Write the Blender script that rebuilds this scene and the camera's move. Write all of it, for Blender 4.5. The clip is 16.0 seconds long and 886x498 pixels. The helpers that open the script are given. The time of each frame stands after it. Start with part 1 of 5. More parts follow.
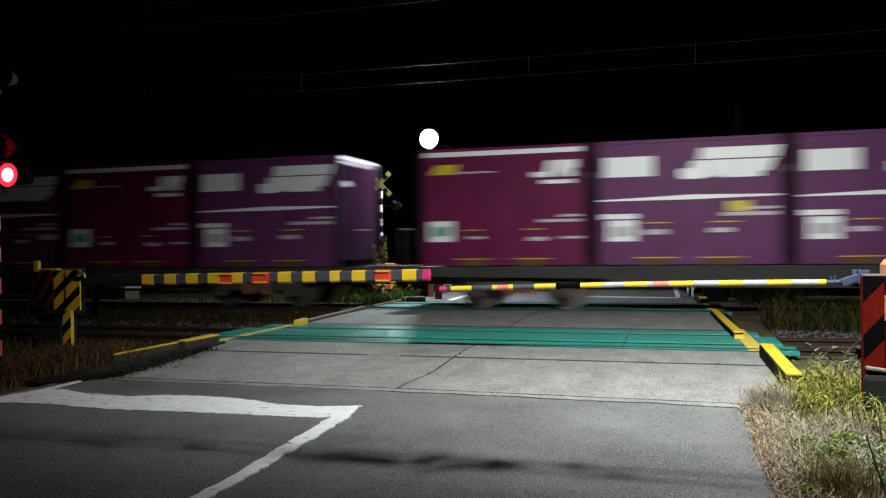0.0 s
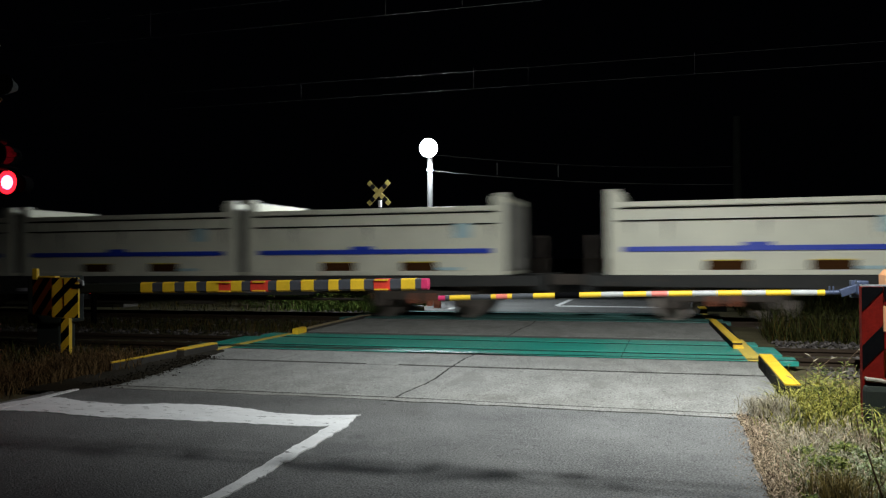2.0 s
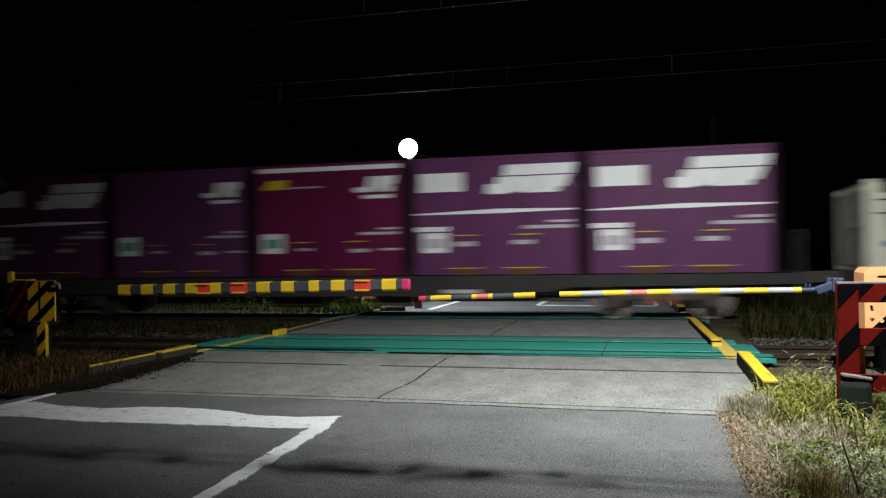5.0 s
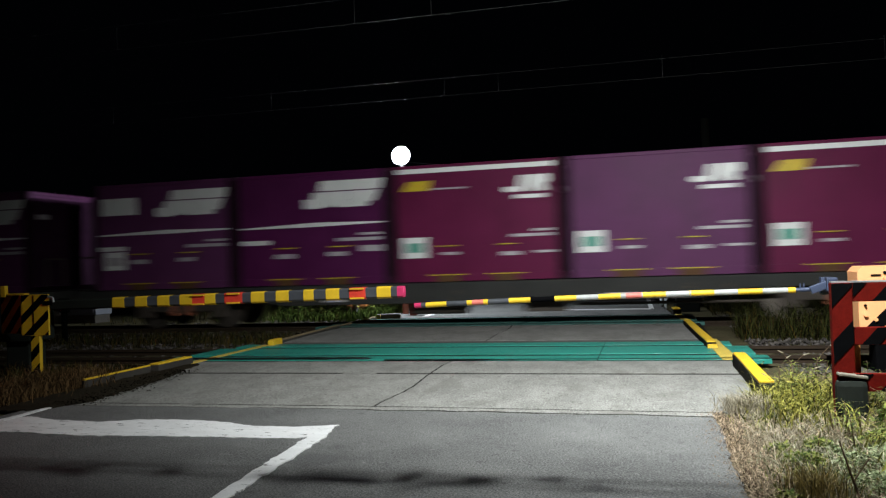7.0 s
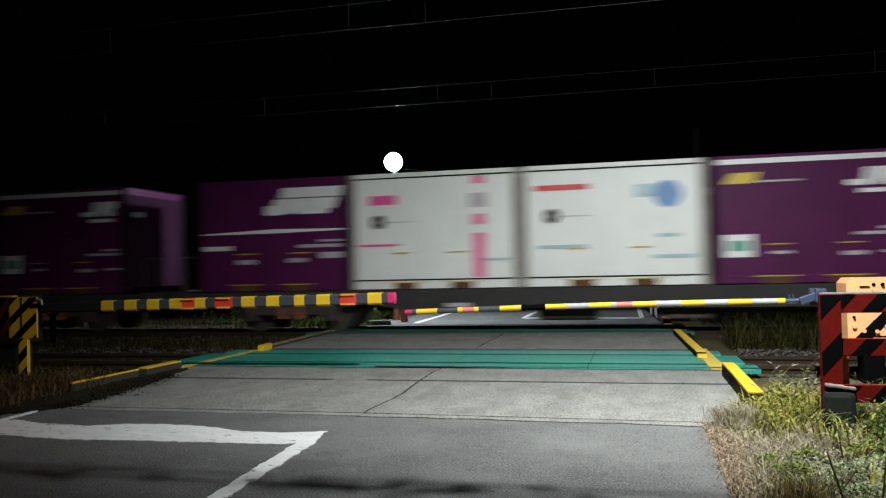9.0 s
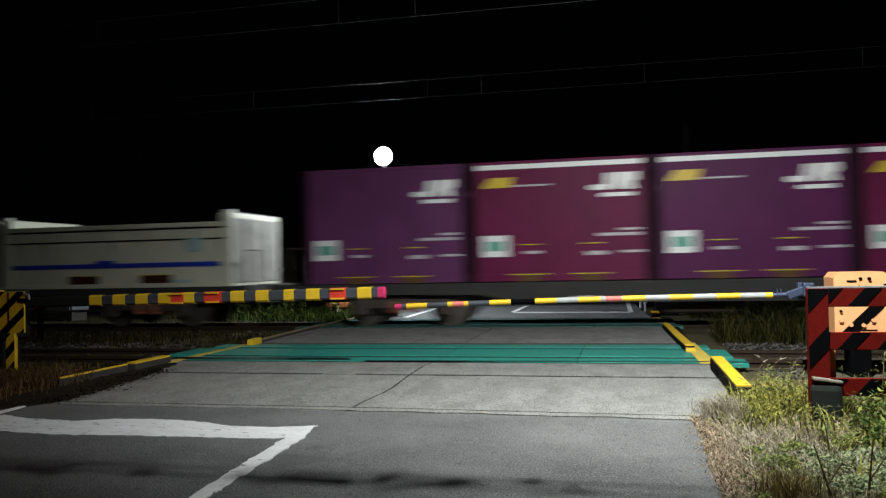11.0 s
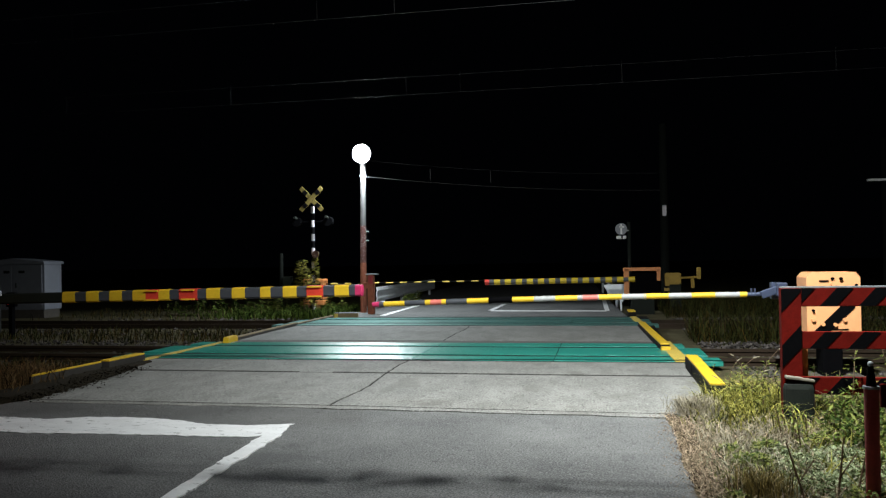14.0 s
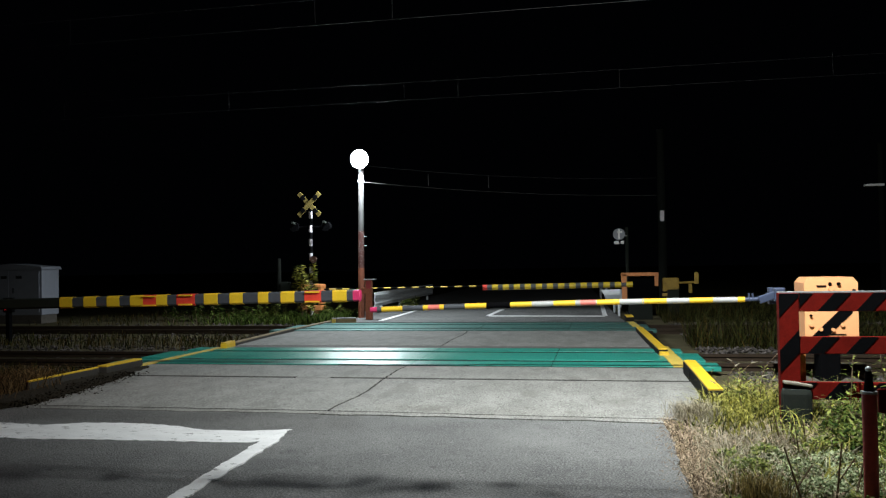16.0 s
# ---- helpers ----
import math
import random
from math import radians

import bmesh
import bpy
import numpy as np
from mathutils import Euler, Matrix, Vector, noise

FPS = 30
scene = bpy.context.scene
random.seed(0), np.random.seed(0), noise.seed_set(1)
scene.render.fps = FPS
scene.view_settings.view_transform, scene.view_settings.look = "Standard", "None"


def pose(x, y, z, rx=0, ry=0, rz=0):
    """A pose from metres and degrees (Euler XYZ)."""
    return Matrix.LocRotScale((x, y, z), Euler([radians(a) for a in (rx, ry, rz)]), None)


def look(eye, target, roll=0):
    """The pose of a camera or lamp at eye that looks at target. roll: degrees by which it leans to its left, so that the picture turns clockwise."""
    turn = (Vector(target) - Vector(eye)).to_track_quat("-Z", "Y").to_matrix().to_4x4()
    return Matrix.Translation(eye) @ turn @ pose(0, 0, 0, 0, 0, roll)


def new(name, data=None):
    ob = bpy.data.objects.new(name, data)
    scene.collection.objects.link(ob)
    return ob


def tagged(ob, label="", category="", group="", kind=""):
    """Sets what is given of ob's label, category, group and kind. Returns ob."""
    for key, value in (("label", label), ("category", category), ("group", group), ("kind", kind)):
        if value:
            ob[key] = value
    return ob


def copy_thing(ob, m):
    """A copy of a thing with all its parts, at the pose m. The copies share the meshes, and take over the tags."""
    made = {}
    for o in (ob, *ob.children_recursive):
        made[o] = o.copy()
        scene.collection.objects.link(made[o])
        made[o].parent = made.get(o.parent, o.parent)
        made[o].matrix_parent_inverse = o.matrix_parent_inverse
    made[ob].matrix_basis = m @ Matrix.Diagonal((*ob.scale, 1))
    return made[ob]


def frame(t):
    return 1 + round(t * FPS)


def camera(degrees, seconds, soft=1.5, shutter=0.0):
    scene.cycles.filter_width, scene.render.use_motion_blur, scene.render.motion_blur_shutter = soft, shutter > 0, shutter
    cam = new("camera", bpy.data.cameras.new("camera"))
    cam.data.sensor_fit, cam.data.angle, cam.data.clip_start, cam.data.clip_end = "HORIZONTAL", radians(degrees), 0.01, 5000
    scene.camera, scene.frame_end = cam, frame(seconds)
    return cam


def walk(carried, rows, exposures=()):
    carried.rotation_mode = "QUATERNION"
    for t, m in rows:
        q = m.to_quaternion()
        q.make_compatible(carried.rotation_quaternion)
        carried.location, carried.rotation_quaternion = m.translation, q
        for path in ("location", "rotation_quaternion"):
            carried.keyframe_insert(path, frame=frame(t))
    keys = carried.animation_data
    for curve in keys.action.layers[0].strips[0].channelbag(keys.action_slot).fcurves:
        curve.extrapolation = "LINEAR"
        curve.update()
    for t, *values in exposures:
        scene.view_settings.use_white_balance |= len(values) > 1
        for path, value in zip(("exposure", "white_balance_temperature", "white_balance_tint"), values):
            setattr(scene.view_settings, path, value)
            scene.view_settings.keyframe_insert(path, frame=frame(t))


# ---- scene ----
cam = camera(58.0, 16.0, soft=1.3, shutter=0.45)
EYE = 1.34
PATH = [
    (0, pose(0, 0, EYE, 89.90, 0.69, 16.06)),
    (0.5, pose(0, 0, EYE, 90.09, 0.63, 16.22)),
    (1, pose(0, 0, EYE, 90.27, 0.37, 16.27)),
    (1.5, pose(0, 0, EYE, 90.42, 0.33, 16.13)),
    (2, pose(0, 0, EYE, 90.55, 0.47, 15.99)),
    (2.5, pose(0, 0, EYE, 90.66, 0.57, 15.94)),
    (3, pose(0, 0, EYE, 90.37, 0.44, 15.81)),
    (3.5, pose(0, 0, EYE, 90.50, 0.34, 15.39)),
    (4, pose(0, 0, EYE, 90.50, 0.36, 14.89)),
    (6.5, pose(0, 0, EYE, 90.68, 1.68, 14.34)),
    (7, pose(0, 0, EYE, 91.01, 1.88, 14.20)),
    (7.5, pose(0, 0, EYE, 91.23, 1.83, 14.09)),
    (8, pose(0, 0, EYE, 91.52, 1.78, 13.92)),
    (8.5, pose(0, 0, EYE, 91.62, 1.45, 13.78)),
    (9, pose(0, 0, EYE, 91.49, 1.22, 13.57)),
    (11.5, pose(0, 0, EYE, 91.01, 1.36, 12.60)),
    (12, pose(0, 0, EYE, 90.95, 1.50, 12.37)),
    (12.5, pose(0, 0, EYE, 90.91, 1.59, 12.34)),
    (13, pose(0, 0, EYE, 90.92, 1.58, 12.24)),
    (13.5, pose(0, 0, EYE, 90.94, 1.31, 11.80)),
    (14, pose(0, 0, EYE, 90.91, 0.93, 11.25)),
    (14.5, pose(0, 0, EYE, 91.10, 0.94, 11.20)),
    (15, pose(0, 0, EYE, 91.35, 1.23, 11.23)),
    (15.5, pose(0, 0, EYE, 91.43, 1.45, 11.11)),
    (16, pose(0, 0, EYE, 91.28, 0.95, 11.10)),
]
EXPOSURE = [(0, 0.0), (0.7, -0.02), (2, -0.3), (4, -0.26), (6.5, 0.05), (7.5, 0.05), (9, -0.05), (11.5, -0.2), (12.2, -0.26), (13, -0.12), (16, -0.1)]
walk(cam, PATH, EXPOSURE)

# ---- night sky and lamps ----
world = bpy.data.worlds.new("night")
scene.world = world
world.use_nodes = True
world.node_tree.nodes["Background"].inputs[0].default_value = (0.25, 0.32, 0.5, 1)
world.node_tree.nodes["Background"].inputs[1].default_value = 0.0012


def lamp(name, kind, at, power, color, aim=None, size=0.2, cone=120, blend=0.8):
    data = bpy.data.lights.new(name, kind)
    data.energy, data.color, data.shadow_soft_size = power, color, size
    if kind == "SPOT":
        data.spot_size, data.spot_blend = radians(cone), blend
    ob = new(name, data)
    ob.matrix_world = look(at, aim) if aim else Matrix.Translation(at)
    return ob


NEAR_LAMP = (0.9, 5.8, 5.4)
FAR_LAMP = (-6.18, 20.55, 4.15)
lamp("near_lamp_light", "SPOT", NEAR_LAMP, 4450, (0.95, 1.0, 0.98), (0.85, 9.9, 0.3), 0.035, 141, 1.0)
lamp("far_lamp_light", "SPOT", FAR_LAMP, 1650, (0.86, 0.96, 1.0), (-6.0, 17.3, 0), 0.12, 179, 0.2)


# ---- materials ----
def mat(name, color, rough=0.7, metal=0.0, vary=0.25, scale=6.0, bump=0.15, fine=60.0, second=None, island=False, emit=0.0, worn=None, grain=0.35, spec=0.5, span=(0.3, 0.7), stretch=None, specks=None, thin=0.0):
    m = bpy.data.materials.new(name)
    m.use_nodes = True
    nt = m.node_tree
    bs = nt.nodes["Principled BSDF"]
    link = nt.links.new

    def node(kind, **k):
        n = nt.nodes.new(kind)
        for key, v in k.items():
            n.inputs[key].default_value = v
        return n

    co = nt.nodes.new("ShaderNodeTexCoord").outputs["Object"]
    if stretch:
        mp = nt.nodes.new("ShaderNodeMapping")
        mp.inputs["Scale"].default_value = stretch
        link(co, mp.inputs["Vector"])
        co = mp.outputs[0]
    big = node("ShaderNodeTexNoise", Scale=scale, Detail=5.0, Roughness=0.6)
    small = node("ShaderNodeTexNoise", Scale=fine, Detail=3.0)
    link(co, big.inputs["Vector"])
    link(co, small.inputs["Vector"])
    dark = tuple(c * (1 - vary) for c in color) + (1,)
    light = tuple(min(1, c * (1 + vary)) for c in (second or color)) + (1,)
    ramp = nt.nodes.new("ShaderNodeValToRGB")
    ramp.color_ramp.elements[0].position, ramp.color_ramp.elements[1].position = span
    ramp.color_ramp.elements[0].color, ramp.color_ramp.elements[1].color = dark, light
    mixf = node("ShaderNodeMath")
    mixf.operation = "MULTIPLY_ADD"
    mixf.inputs[1].default_value, mixf.inputs[2].default_value = grain, 0.0
    link(small.outputs["Fac"], mixf.inputs[0])
    add = node("ShaderNodeMath")
    add.operation = "MULTIPLY_ADD"
    add.inputs[1].default_value = 1 - grain
    if island:
        geo = nt.nodes.new("ShaderNodeNewGeometry")
        link(geo.outputs["Random Per Island"], add.inputs[0])
    else:
        link(big.outputs["Fac"], add.inputs[0])
    link(mixf.outputs[0], add.inputs[2])
    link(add.outputs[0], ramp.inputs[0])
    out = ramp.outputs[0]
    if worn:
        patch = node("ShaderNodeTexNoise", Scale=scale * 2.3, Detail=8.0, Roughness=0.7)
        link(co, patch.inputs["Vector"])
        cut = nt.nodes.new("ShaderNodeValToRGB")
        cut.color_ramp.elements[0].position, cut.color_ramp.elements[1].position = worn[3], worn[3] + 0.08
        link(patch.outputs["Fac"], cut.inputs[0])
        mx = nt.nodes.new("ShaderNodeMix")
        mx.data_type = "RGBA"
        link(cut.outputs[0], mx.inputs[0])
        link(out, mx.inputs[6])
        mx.inputs[7].default_value = (*worn[:3], 1)
        out = mx.outputs[2]
    for size, low, tint, how in specks or ():
        sp = node("ShaderNodeTexNoise", Scale=size, Detail=4.0, Roughness=0.65)
        link(co, sp.inputs["Vector"])
        cut = nt.nodes.new("ShaderNodeValToRGB")
        cut.color_ramp.elements[0].position, cut.color_ramp.elements[1].position = low, low + 0.06
        cut.color_ramp.elements[1].color = (how, how, how, 1)
        link(sp.outputs["Fac"], cut.inputs[0])
        mx = nt.nodes.new("ShaderNodeMix")
        mx.data_type = "RGBA"
        link(cut.outputs[0], mx.inputs[0])
        link(out, mx.inputs[6])
        mx.inputs[7].default_value = (*tint, 1)
        out = mx.outputs[2]
    link(out, bs.inputs["Base Color"])
    rr = node("ShaderNodeMapRange")
    rr.inputs["To Min"].default_value, rr.inputs["To Max"].default_value = max(0.03, rough - 0.12), min(1, rough + 0.12)
    link(big.outputs["Fac"], rr.inputs["Value"])
    link(rr.outputs[0], bs.inputs["Roughness"])
    bs.inputs["Metallic"].default_value = metal
    bs.inputs["Specular IOR Level"].default_value = spec
    if bump:
        b = node("ShaderNodeBump", Strength=bump, Distance=0.01)
        link(small.outputs["Fac"], b.inputs["Height"])
        link(b.outputs[0], bs.inputs["Normal"])
    if thin:
        glow = nt.nodes.new("ShaderNodeBsdfTranslucent")
        link(out, glow.inputs["Color"])
        mixed = nt.nodes.new("ShaderNodeMixShader")
        mixed.inputs[0].default_value = thin
        link(bs.outputs[0], mixed.inputs[1])
        link(glow.outputs[0], mixed.inputs[2])
        link(mixed.outputs[0], nt.nodes["Material Output"].inputs["Surface"])
    if emit:
        bs.inputs["Emission Color"].default_value = (*color, 1)
        bs.inputs["Emission Strength"].default_value = emit
    return m


ASPHALT = mat("asphalt", (0.083, 0.083, 0.086), 0.85, vary=0.55, scale=1.1, bump=1.0, fine=75, second=(0.125, 0.125, 0.123), grain=0.72, span=(0.38, 0.62), specks=((16, 0.6, (0.2, 0.2, 0.195), 0.7), (12, 0.6, (0.04, 0.04, 0.04), 0.6), (0.7, 0.58, (0.06, 0.06, 0.062), 0.5)))
CONCRETE = mat("concrete", (0.155, 0.152, 0.143), 0.8, vary=0.3, scale=2.2, bump=1.0, fine=38, second=(0.215, 0.212, 0.2), worn=(0.1, 0.098, 0.09, 0.62), grain=0.62, span=(0.37, 0.63), stretch=(1.5, 0.75, 1), specks=((12, 0.575, (0.06, 0.057, 0.05), 0.6), (15, 0.59, (0.32, 0.315, 0.295), 0.55), (1.3, 0.56, (0.12, 0.115, 0.105), 0.5)))
CONCRETE_DARK = mat("stained_concrete", (0.085, 0.08, 0.075), 0.85, vary=0.4, scale=3, grain=0.5)
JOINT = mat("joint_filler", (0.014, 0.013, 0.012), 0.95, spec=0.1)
LINE = mat("road_paint", (0.74, 0.74, 0.75), 0.7, vary=0.15, scale=4, fine=90, worn=(0.11, 0.11, 0.11, 0.575), stretch=(0.8, 1.6, 1))
GREEN_DECK = mat("green_deck", (0.025, 0.27, 0.215), 0.35, vary=0.32, scale=3.0, fine=40, worn=(0.06, 0.2, 0.17, 0.6), stretch=(0.22, 1.6, 1), bump=0.8)
GREEN_DIRTY = mat("dirty_green_deck", (0.05, 0.15, 0.135), 0.6, 0.5, vary=0.4, scale=3.0, fine=40, worn=(0.1, 0.14, 0.13, 0.55), stretch=(0.22, 1.6, 1), bump=0.6)
RAIL = mat("rail_steel", (0.03, 0.02, 0.013), 0.7, 0.0, spec=0.15)
YELLOW = mat("yellow_paint", (0.72, 0.46, 0.02), 0.55, vary=0.14, scale=5, worn=(0.45, 0.31, 0.06, 0.66))
YELLOW_OLD = mat("old_yellow_paint", (0.62, 0.45, 0.08), 0.7, vary=0.2, scale=6, worn=(0.22, 0.2, 0.15, 0.6))
BLACK = mat("black_paint", (0.0025, 0.0025, 0.003), 0.95, spec=0.02)
GREY_BAND = mat("grey_band", (0.05, 0.055, 0.066), 0.55)
SILVER_BAND = mat("silver_band", (0.34, 0.35, 0.35), 0.55)
RED_BAND = mat("red_band", (0.65, 0.05, 0.03), 0.5)
MAGENTA = mat("magenta_tip", (0.55, 0.03, 0.12), 0.5)
RED_BOARD = mat("red_board", (0.1, 0.005, 0.003), 0.85, vary=0.3, scale=7, worn=(0.08, 0.012, 0.01, 0.66), spec=0.06)
PALE_WOOD = mat("weathered_end", (0.16, 0.14, 0.11), 0.9, vary=0.3, scale=12)
SEED = mat("dry_seed", (0.34, 0.3, 0.22), 0.9, thin=0.18)
RAIL_PAINT = mat("pale_rail_paint", (0.68, 0.71, 0.74), 0.5, vary=0.12, scale=3)
# kerb sides, much darker than the slab concrete
KERB_SIDE = mat("dark_kerb_side", (0.035, 0.031, 0.026), 0.85, vary=0.4, scale=4, grain=0.5)
TAN = mat("dusty_kerb", (0.25, 0.19, 0.1), 0.85, vary=0.35, scale=5)
DIRT = mat("road_dirt", (0.022, 0.018, 0.012), 0.95, vary=0.45, scale=4, fine=50, bump=0.8, grain=0.5, spec=0.05)
POST_RED = mat("post_red", (0.36, 0.04, 0.045), 0.6, vary=0.3, scale=9, worn=(0.2, 0.08, 0.07, 0.66))
OLIVE = mat("olive_grass", (0.1, 0.08, 0.02), 0.85, vary=0.4, bump=0, second=(0.26, 0.2, 0.07), island=True, thin=0.18)
SAGE = mat("sage_leaf", (0.06, 0.085, 0.03), 0.85, vary=0.4, bump=0, second=(0.23, 0.265, 0.15), island=True, spec=0.1, thin=0.18)
LIME = mat("lime_leaf", (0.04, 0.055, 0.01), 0.8, vary=0.5, bump=0, second=(0.28, 0.26, 0.06), island=True, spec=0.15, thin=0.18)
ORANGE = mat("orange_casing", (0.78, 0.36, 0.16), 0.5, vary=0.08, scale=3)
ORANGE_OLD = mat("faded_orange", (0.55, 0.2, 0.06), 0.6, vary=0.2)
STEEL = mat("galvanised_steel", (0.38, 0.4, 0.42), 0.45, 0.6)
BLUE_STEEL = mat("clamp_steel", (0.045, 0.06, 0.11), 0.5, 0.3)
RUST = mat("rust", (0.3, 0.095, 0.05), 0.85, vary=0.4, scale=9)
POLE_GREY = mat("pole_grey", (0.075, 0.075, 0.075), 0.6, vary=0.2, worn=(0.25, 0.08, 0.05, 0.7))
POLE_RED = mat("pole_faded_red", (0.1, 0.035, 0.03), 0.7, vary=0.3, scale=9, worn=(0.3, 0.25, 0.24, 0.53))
POLE_DARK = mat("pole_dark", (0.012, 0.015, 0.012), 0.85, spec=0.2)
FAR_POLE = mat("far_pole", (0.005, 0.006, 0.005), 0.9, spec=0.1)
WEIGHT_YELLOW = mat("grimy_yellow", (0.3, 0.19, 0.03), 0.75, vary=0.35, scale=9)
EDGE_GRASS = mat("brown_edge_grass", (0.045, 0.026, 0.012), 0.9, vary=0.5, bump=0, second=(0.12, 0.075, 0.034), island=True, spec=0.05, thin=0.18)
SALMON = mat("faded_red_band", (0.6, 0.15, 0.12), 0.55)
DULL_YELLOW = mat("dull_yellow", (0.12, 0.085, 0.015), 0.7, vary=0.3)
CABINET = mat("cabinet_paint", (0.2, 0.21, 0.245), 0.5, vary=0.1)
GROUND = mat("soil", (0.06, 0.048, 0.03), 0.95, vary=0.4, scale=1.5, bump=0.8, fine=30, second=(0.09, 0.08, 0.045), spec=0.05)
BALLAST = mat("ballast_stone", (0.075, 0.066, 0.062), 0.9, vary=0.5, fine=25, island=True, spec=0.08)
SLEEPER = mat("sleeper_concrete", (0.09, 0.08, 0.07), 0.9, spec=0.1)
DRY = mat("dry_grass", (0.09, 0.055, 0.035), 0.85, vary=0.5, bump=0, second=(0.35, 0.27, 0.19), island=True, spec=0.1, thin=0.18)
LUSH = mat("green_grass", (0.045, 0.08, 0.012), 0.7, vary=0.4, bump=0, second=(0.15, 0.165, 0.04), island=True, spec=0.15, thin=0.18)
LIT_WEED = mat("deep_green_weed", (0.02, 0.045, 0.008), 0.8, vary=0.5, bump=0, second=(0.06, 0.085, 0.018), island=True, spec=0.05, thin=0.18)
# darker copies of weeds and grass, with the weak light put into their colour
DARK_WEED = mat("weed_dimmed", (0.011, 0.012, 0.004), 0.9, vary=0.45, bump=0, second=(0.028, 0.03, 0.009), island=True, spec=0.03)
DIM_GRASS = mat("dry_grass_dimmed", (0.022, 0.015, 0.004), 0.9, vary=0.45, bump=0, second=(0.06, 0.038, 0.01), island=True, spec=0.03)
PALE_WEED = mat("pale_weed", (0.24, 0.3, 0.16), 0.8, vary=0.3, bump=0, second=(0.4, 0.42, 0.3), island=True, thin=0.18)
STALK = mat("stalk", (0.15, 0.1, 0.06), 0.8)
CABLE = mat("cable", (0.028, 0.028, 0.028), 0.6, bump=0)
LAMP_GLOW = mat("lamp_glow", (0.9, 0.96, 1.0), 0.3, bump=0, vary=0.0, emit=60)
RED_GLOW = mat("red_glow", (1.0, 0.02, 0.04), 0.3, bump=0, vary=0.0, emit=70)
RED_RIM = mat("red_rim", (1.0, 0.015, 0.03), 0.3, bump=0, vary=0.0, emit=3)
RED_DIM = mat("red_reflector", (1.0, 0.02, 0.03), 0.3, bump=0, vary=0.0, emit=0.8)

PURPLE = mat("violet_container_paint", (0.112, 0.031, 0.098), 0.5, vary=0.22, scale=1.4, bump=0.06, worn=(0.07, 0.02, 0.05, 0.7), spec=0.14)
MAROON = mat("maroon_container_paint", (0.118, 0.01, 0.05), 0.5, vary=0.22, scale=1.4, bump=0.06, worn=(0.08, 0.012, 0.035, 0.72), spec=0.14)
WINE = mat("wine_container_paint", (0.082, 0.011, 0.064), 0.5, vary=0.22, scale=1.4, bump=0.06, worn=(0.06, 0.01, 0.035, 0.7), spec=0.14)
WHITE_BOX = mat("white_container_paint", (0.76, 0.77, 0.75), 0.45, vary=0.1, scale=1.2, bump=0.05, worn=(0.42, 0.4, 0.36, 0.7))
CREAM = mat("cream_container_paint", (0.61, 0.59, 0.485), 0.5, vary=0.12, scale=1.5, bump=0.06, worn=(0.4, 0.35, 0.26, 0.69))
# corner paints carry the shade of the gaps between containers
CORNER = mat("shade_dark_iron", (0.022, 0.011, 0.017), 0.8, vary=0.4, scale=3, spec=0.02)
CORNER_PALE = mat("shade_pale_corner", (0.3, 0.28, 0.25), 0.7, vary=0.35, scale=3, spec=0.05)
# end paint darkened, since the far lamp lights the ends too strongly
END_VIOLET = mat("toned_violet_end", (0.034, 0.013, 0.03), 0.8, vary=0.35, scale=3, spec=0)
# tub ends, greyed because the far lamp overlights them; also colours the rust streaks
TONED_GREY = mat("end_tone_and_streak_grey", (0.24, 0.23, 0.21), 0.75, vary=0.4, scale=3, spec=0.05)
DUSK = mat("dusty_violet_container_paint", (0.1, 0.026, 0.074), 0.6, vary=0.25, scale=1.2, bump=0.06, worn=(0.08, 0.03, 0.03, 0.66), spec=0.12)
MARK_WHITE = mat("marking_white", (0.8, 0.8, 0.8), 0.5, vary=0.1, bump=0)
MARK_GREY = mat("marking_grey", (0.46, 0.42, 0.46), 0.5, bump=0)
MARK_YELLOW = mat("marking_yellow", (0.6, 0.42, 0.02), 0.5, bump=0)
MARK_BLUE = mat("marking_blue", (0.012, 0.04, 0.4), 0.5, bump=0)
MARK_SKY = mat("marking_sky", (0.36, 0.5, 0.54), 0.5, bump=0)
EMBLEM_BLUE = mat("emblem_blue", (0.09, 0.24, 0.5), 0.5, bump=0)
MARK_PINK = mat("marking_pink", (0.75, 0.1, 0.3), 0.5, bump=0)
MARK_RED = mat("marking_red", (0.6, 0.05, 0.06), 0.5, bump=0)
MARK_TEAL = mat("marking_teal", (0.1, 0.33, 0.26), 0.5, bump=0)
POCKET = mat("pocket_brown", (0.09, 0.038, 0.01), 0.8)
POCKET_DARK = mat("deep_pocket", (0.045, 0.018, 0.006), 0.9, spec=0.05)
TANK_WHITE = mat("tank_white", (0.8, 0.86, 0.87), 0.4, vary=0.15, scale=1.6, worn=(0.42, 0.46, 0.47, 0.62))
TANK_STEEL = mat("tank_steel", (0.56, 0.6, 0.58), 0.4, 0.97, vary=0.15, bump=0.05)
FRAME_BLUE = mat("frame_blue", (0.012, 0.045, 0.13), 0.5)
SADDLE_BLUE = mat("saddle_blue", (0.014, 0.14, 0.37), 0.45)
TANK_GREEN = mat("tank_green", (0.03, 0.25, 0.08), 0.4)
WAGON_GREY = mat("wagon_sill_paint", (0.036, 0.036, 0.035), 0.7, vary=0.3, scale=2, worn=(0.1, 0.07, 0.05, 0.6), spec=0.15)
BOGIE = mat("bogie_iron", (0.05, 0.038, 0.03), 0.75, vary=0.4)
WHEEL = mat("wheel_steel", (0.2, 0.17, 0.15), 0.4, 0.8)


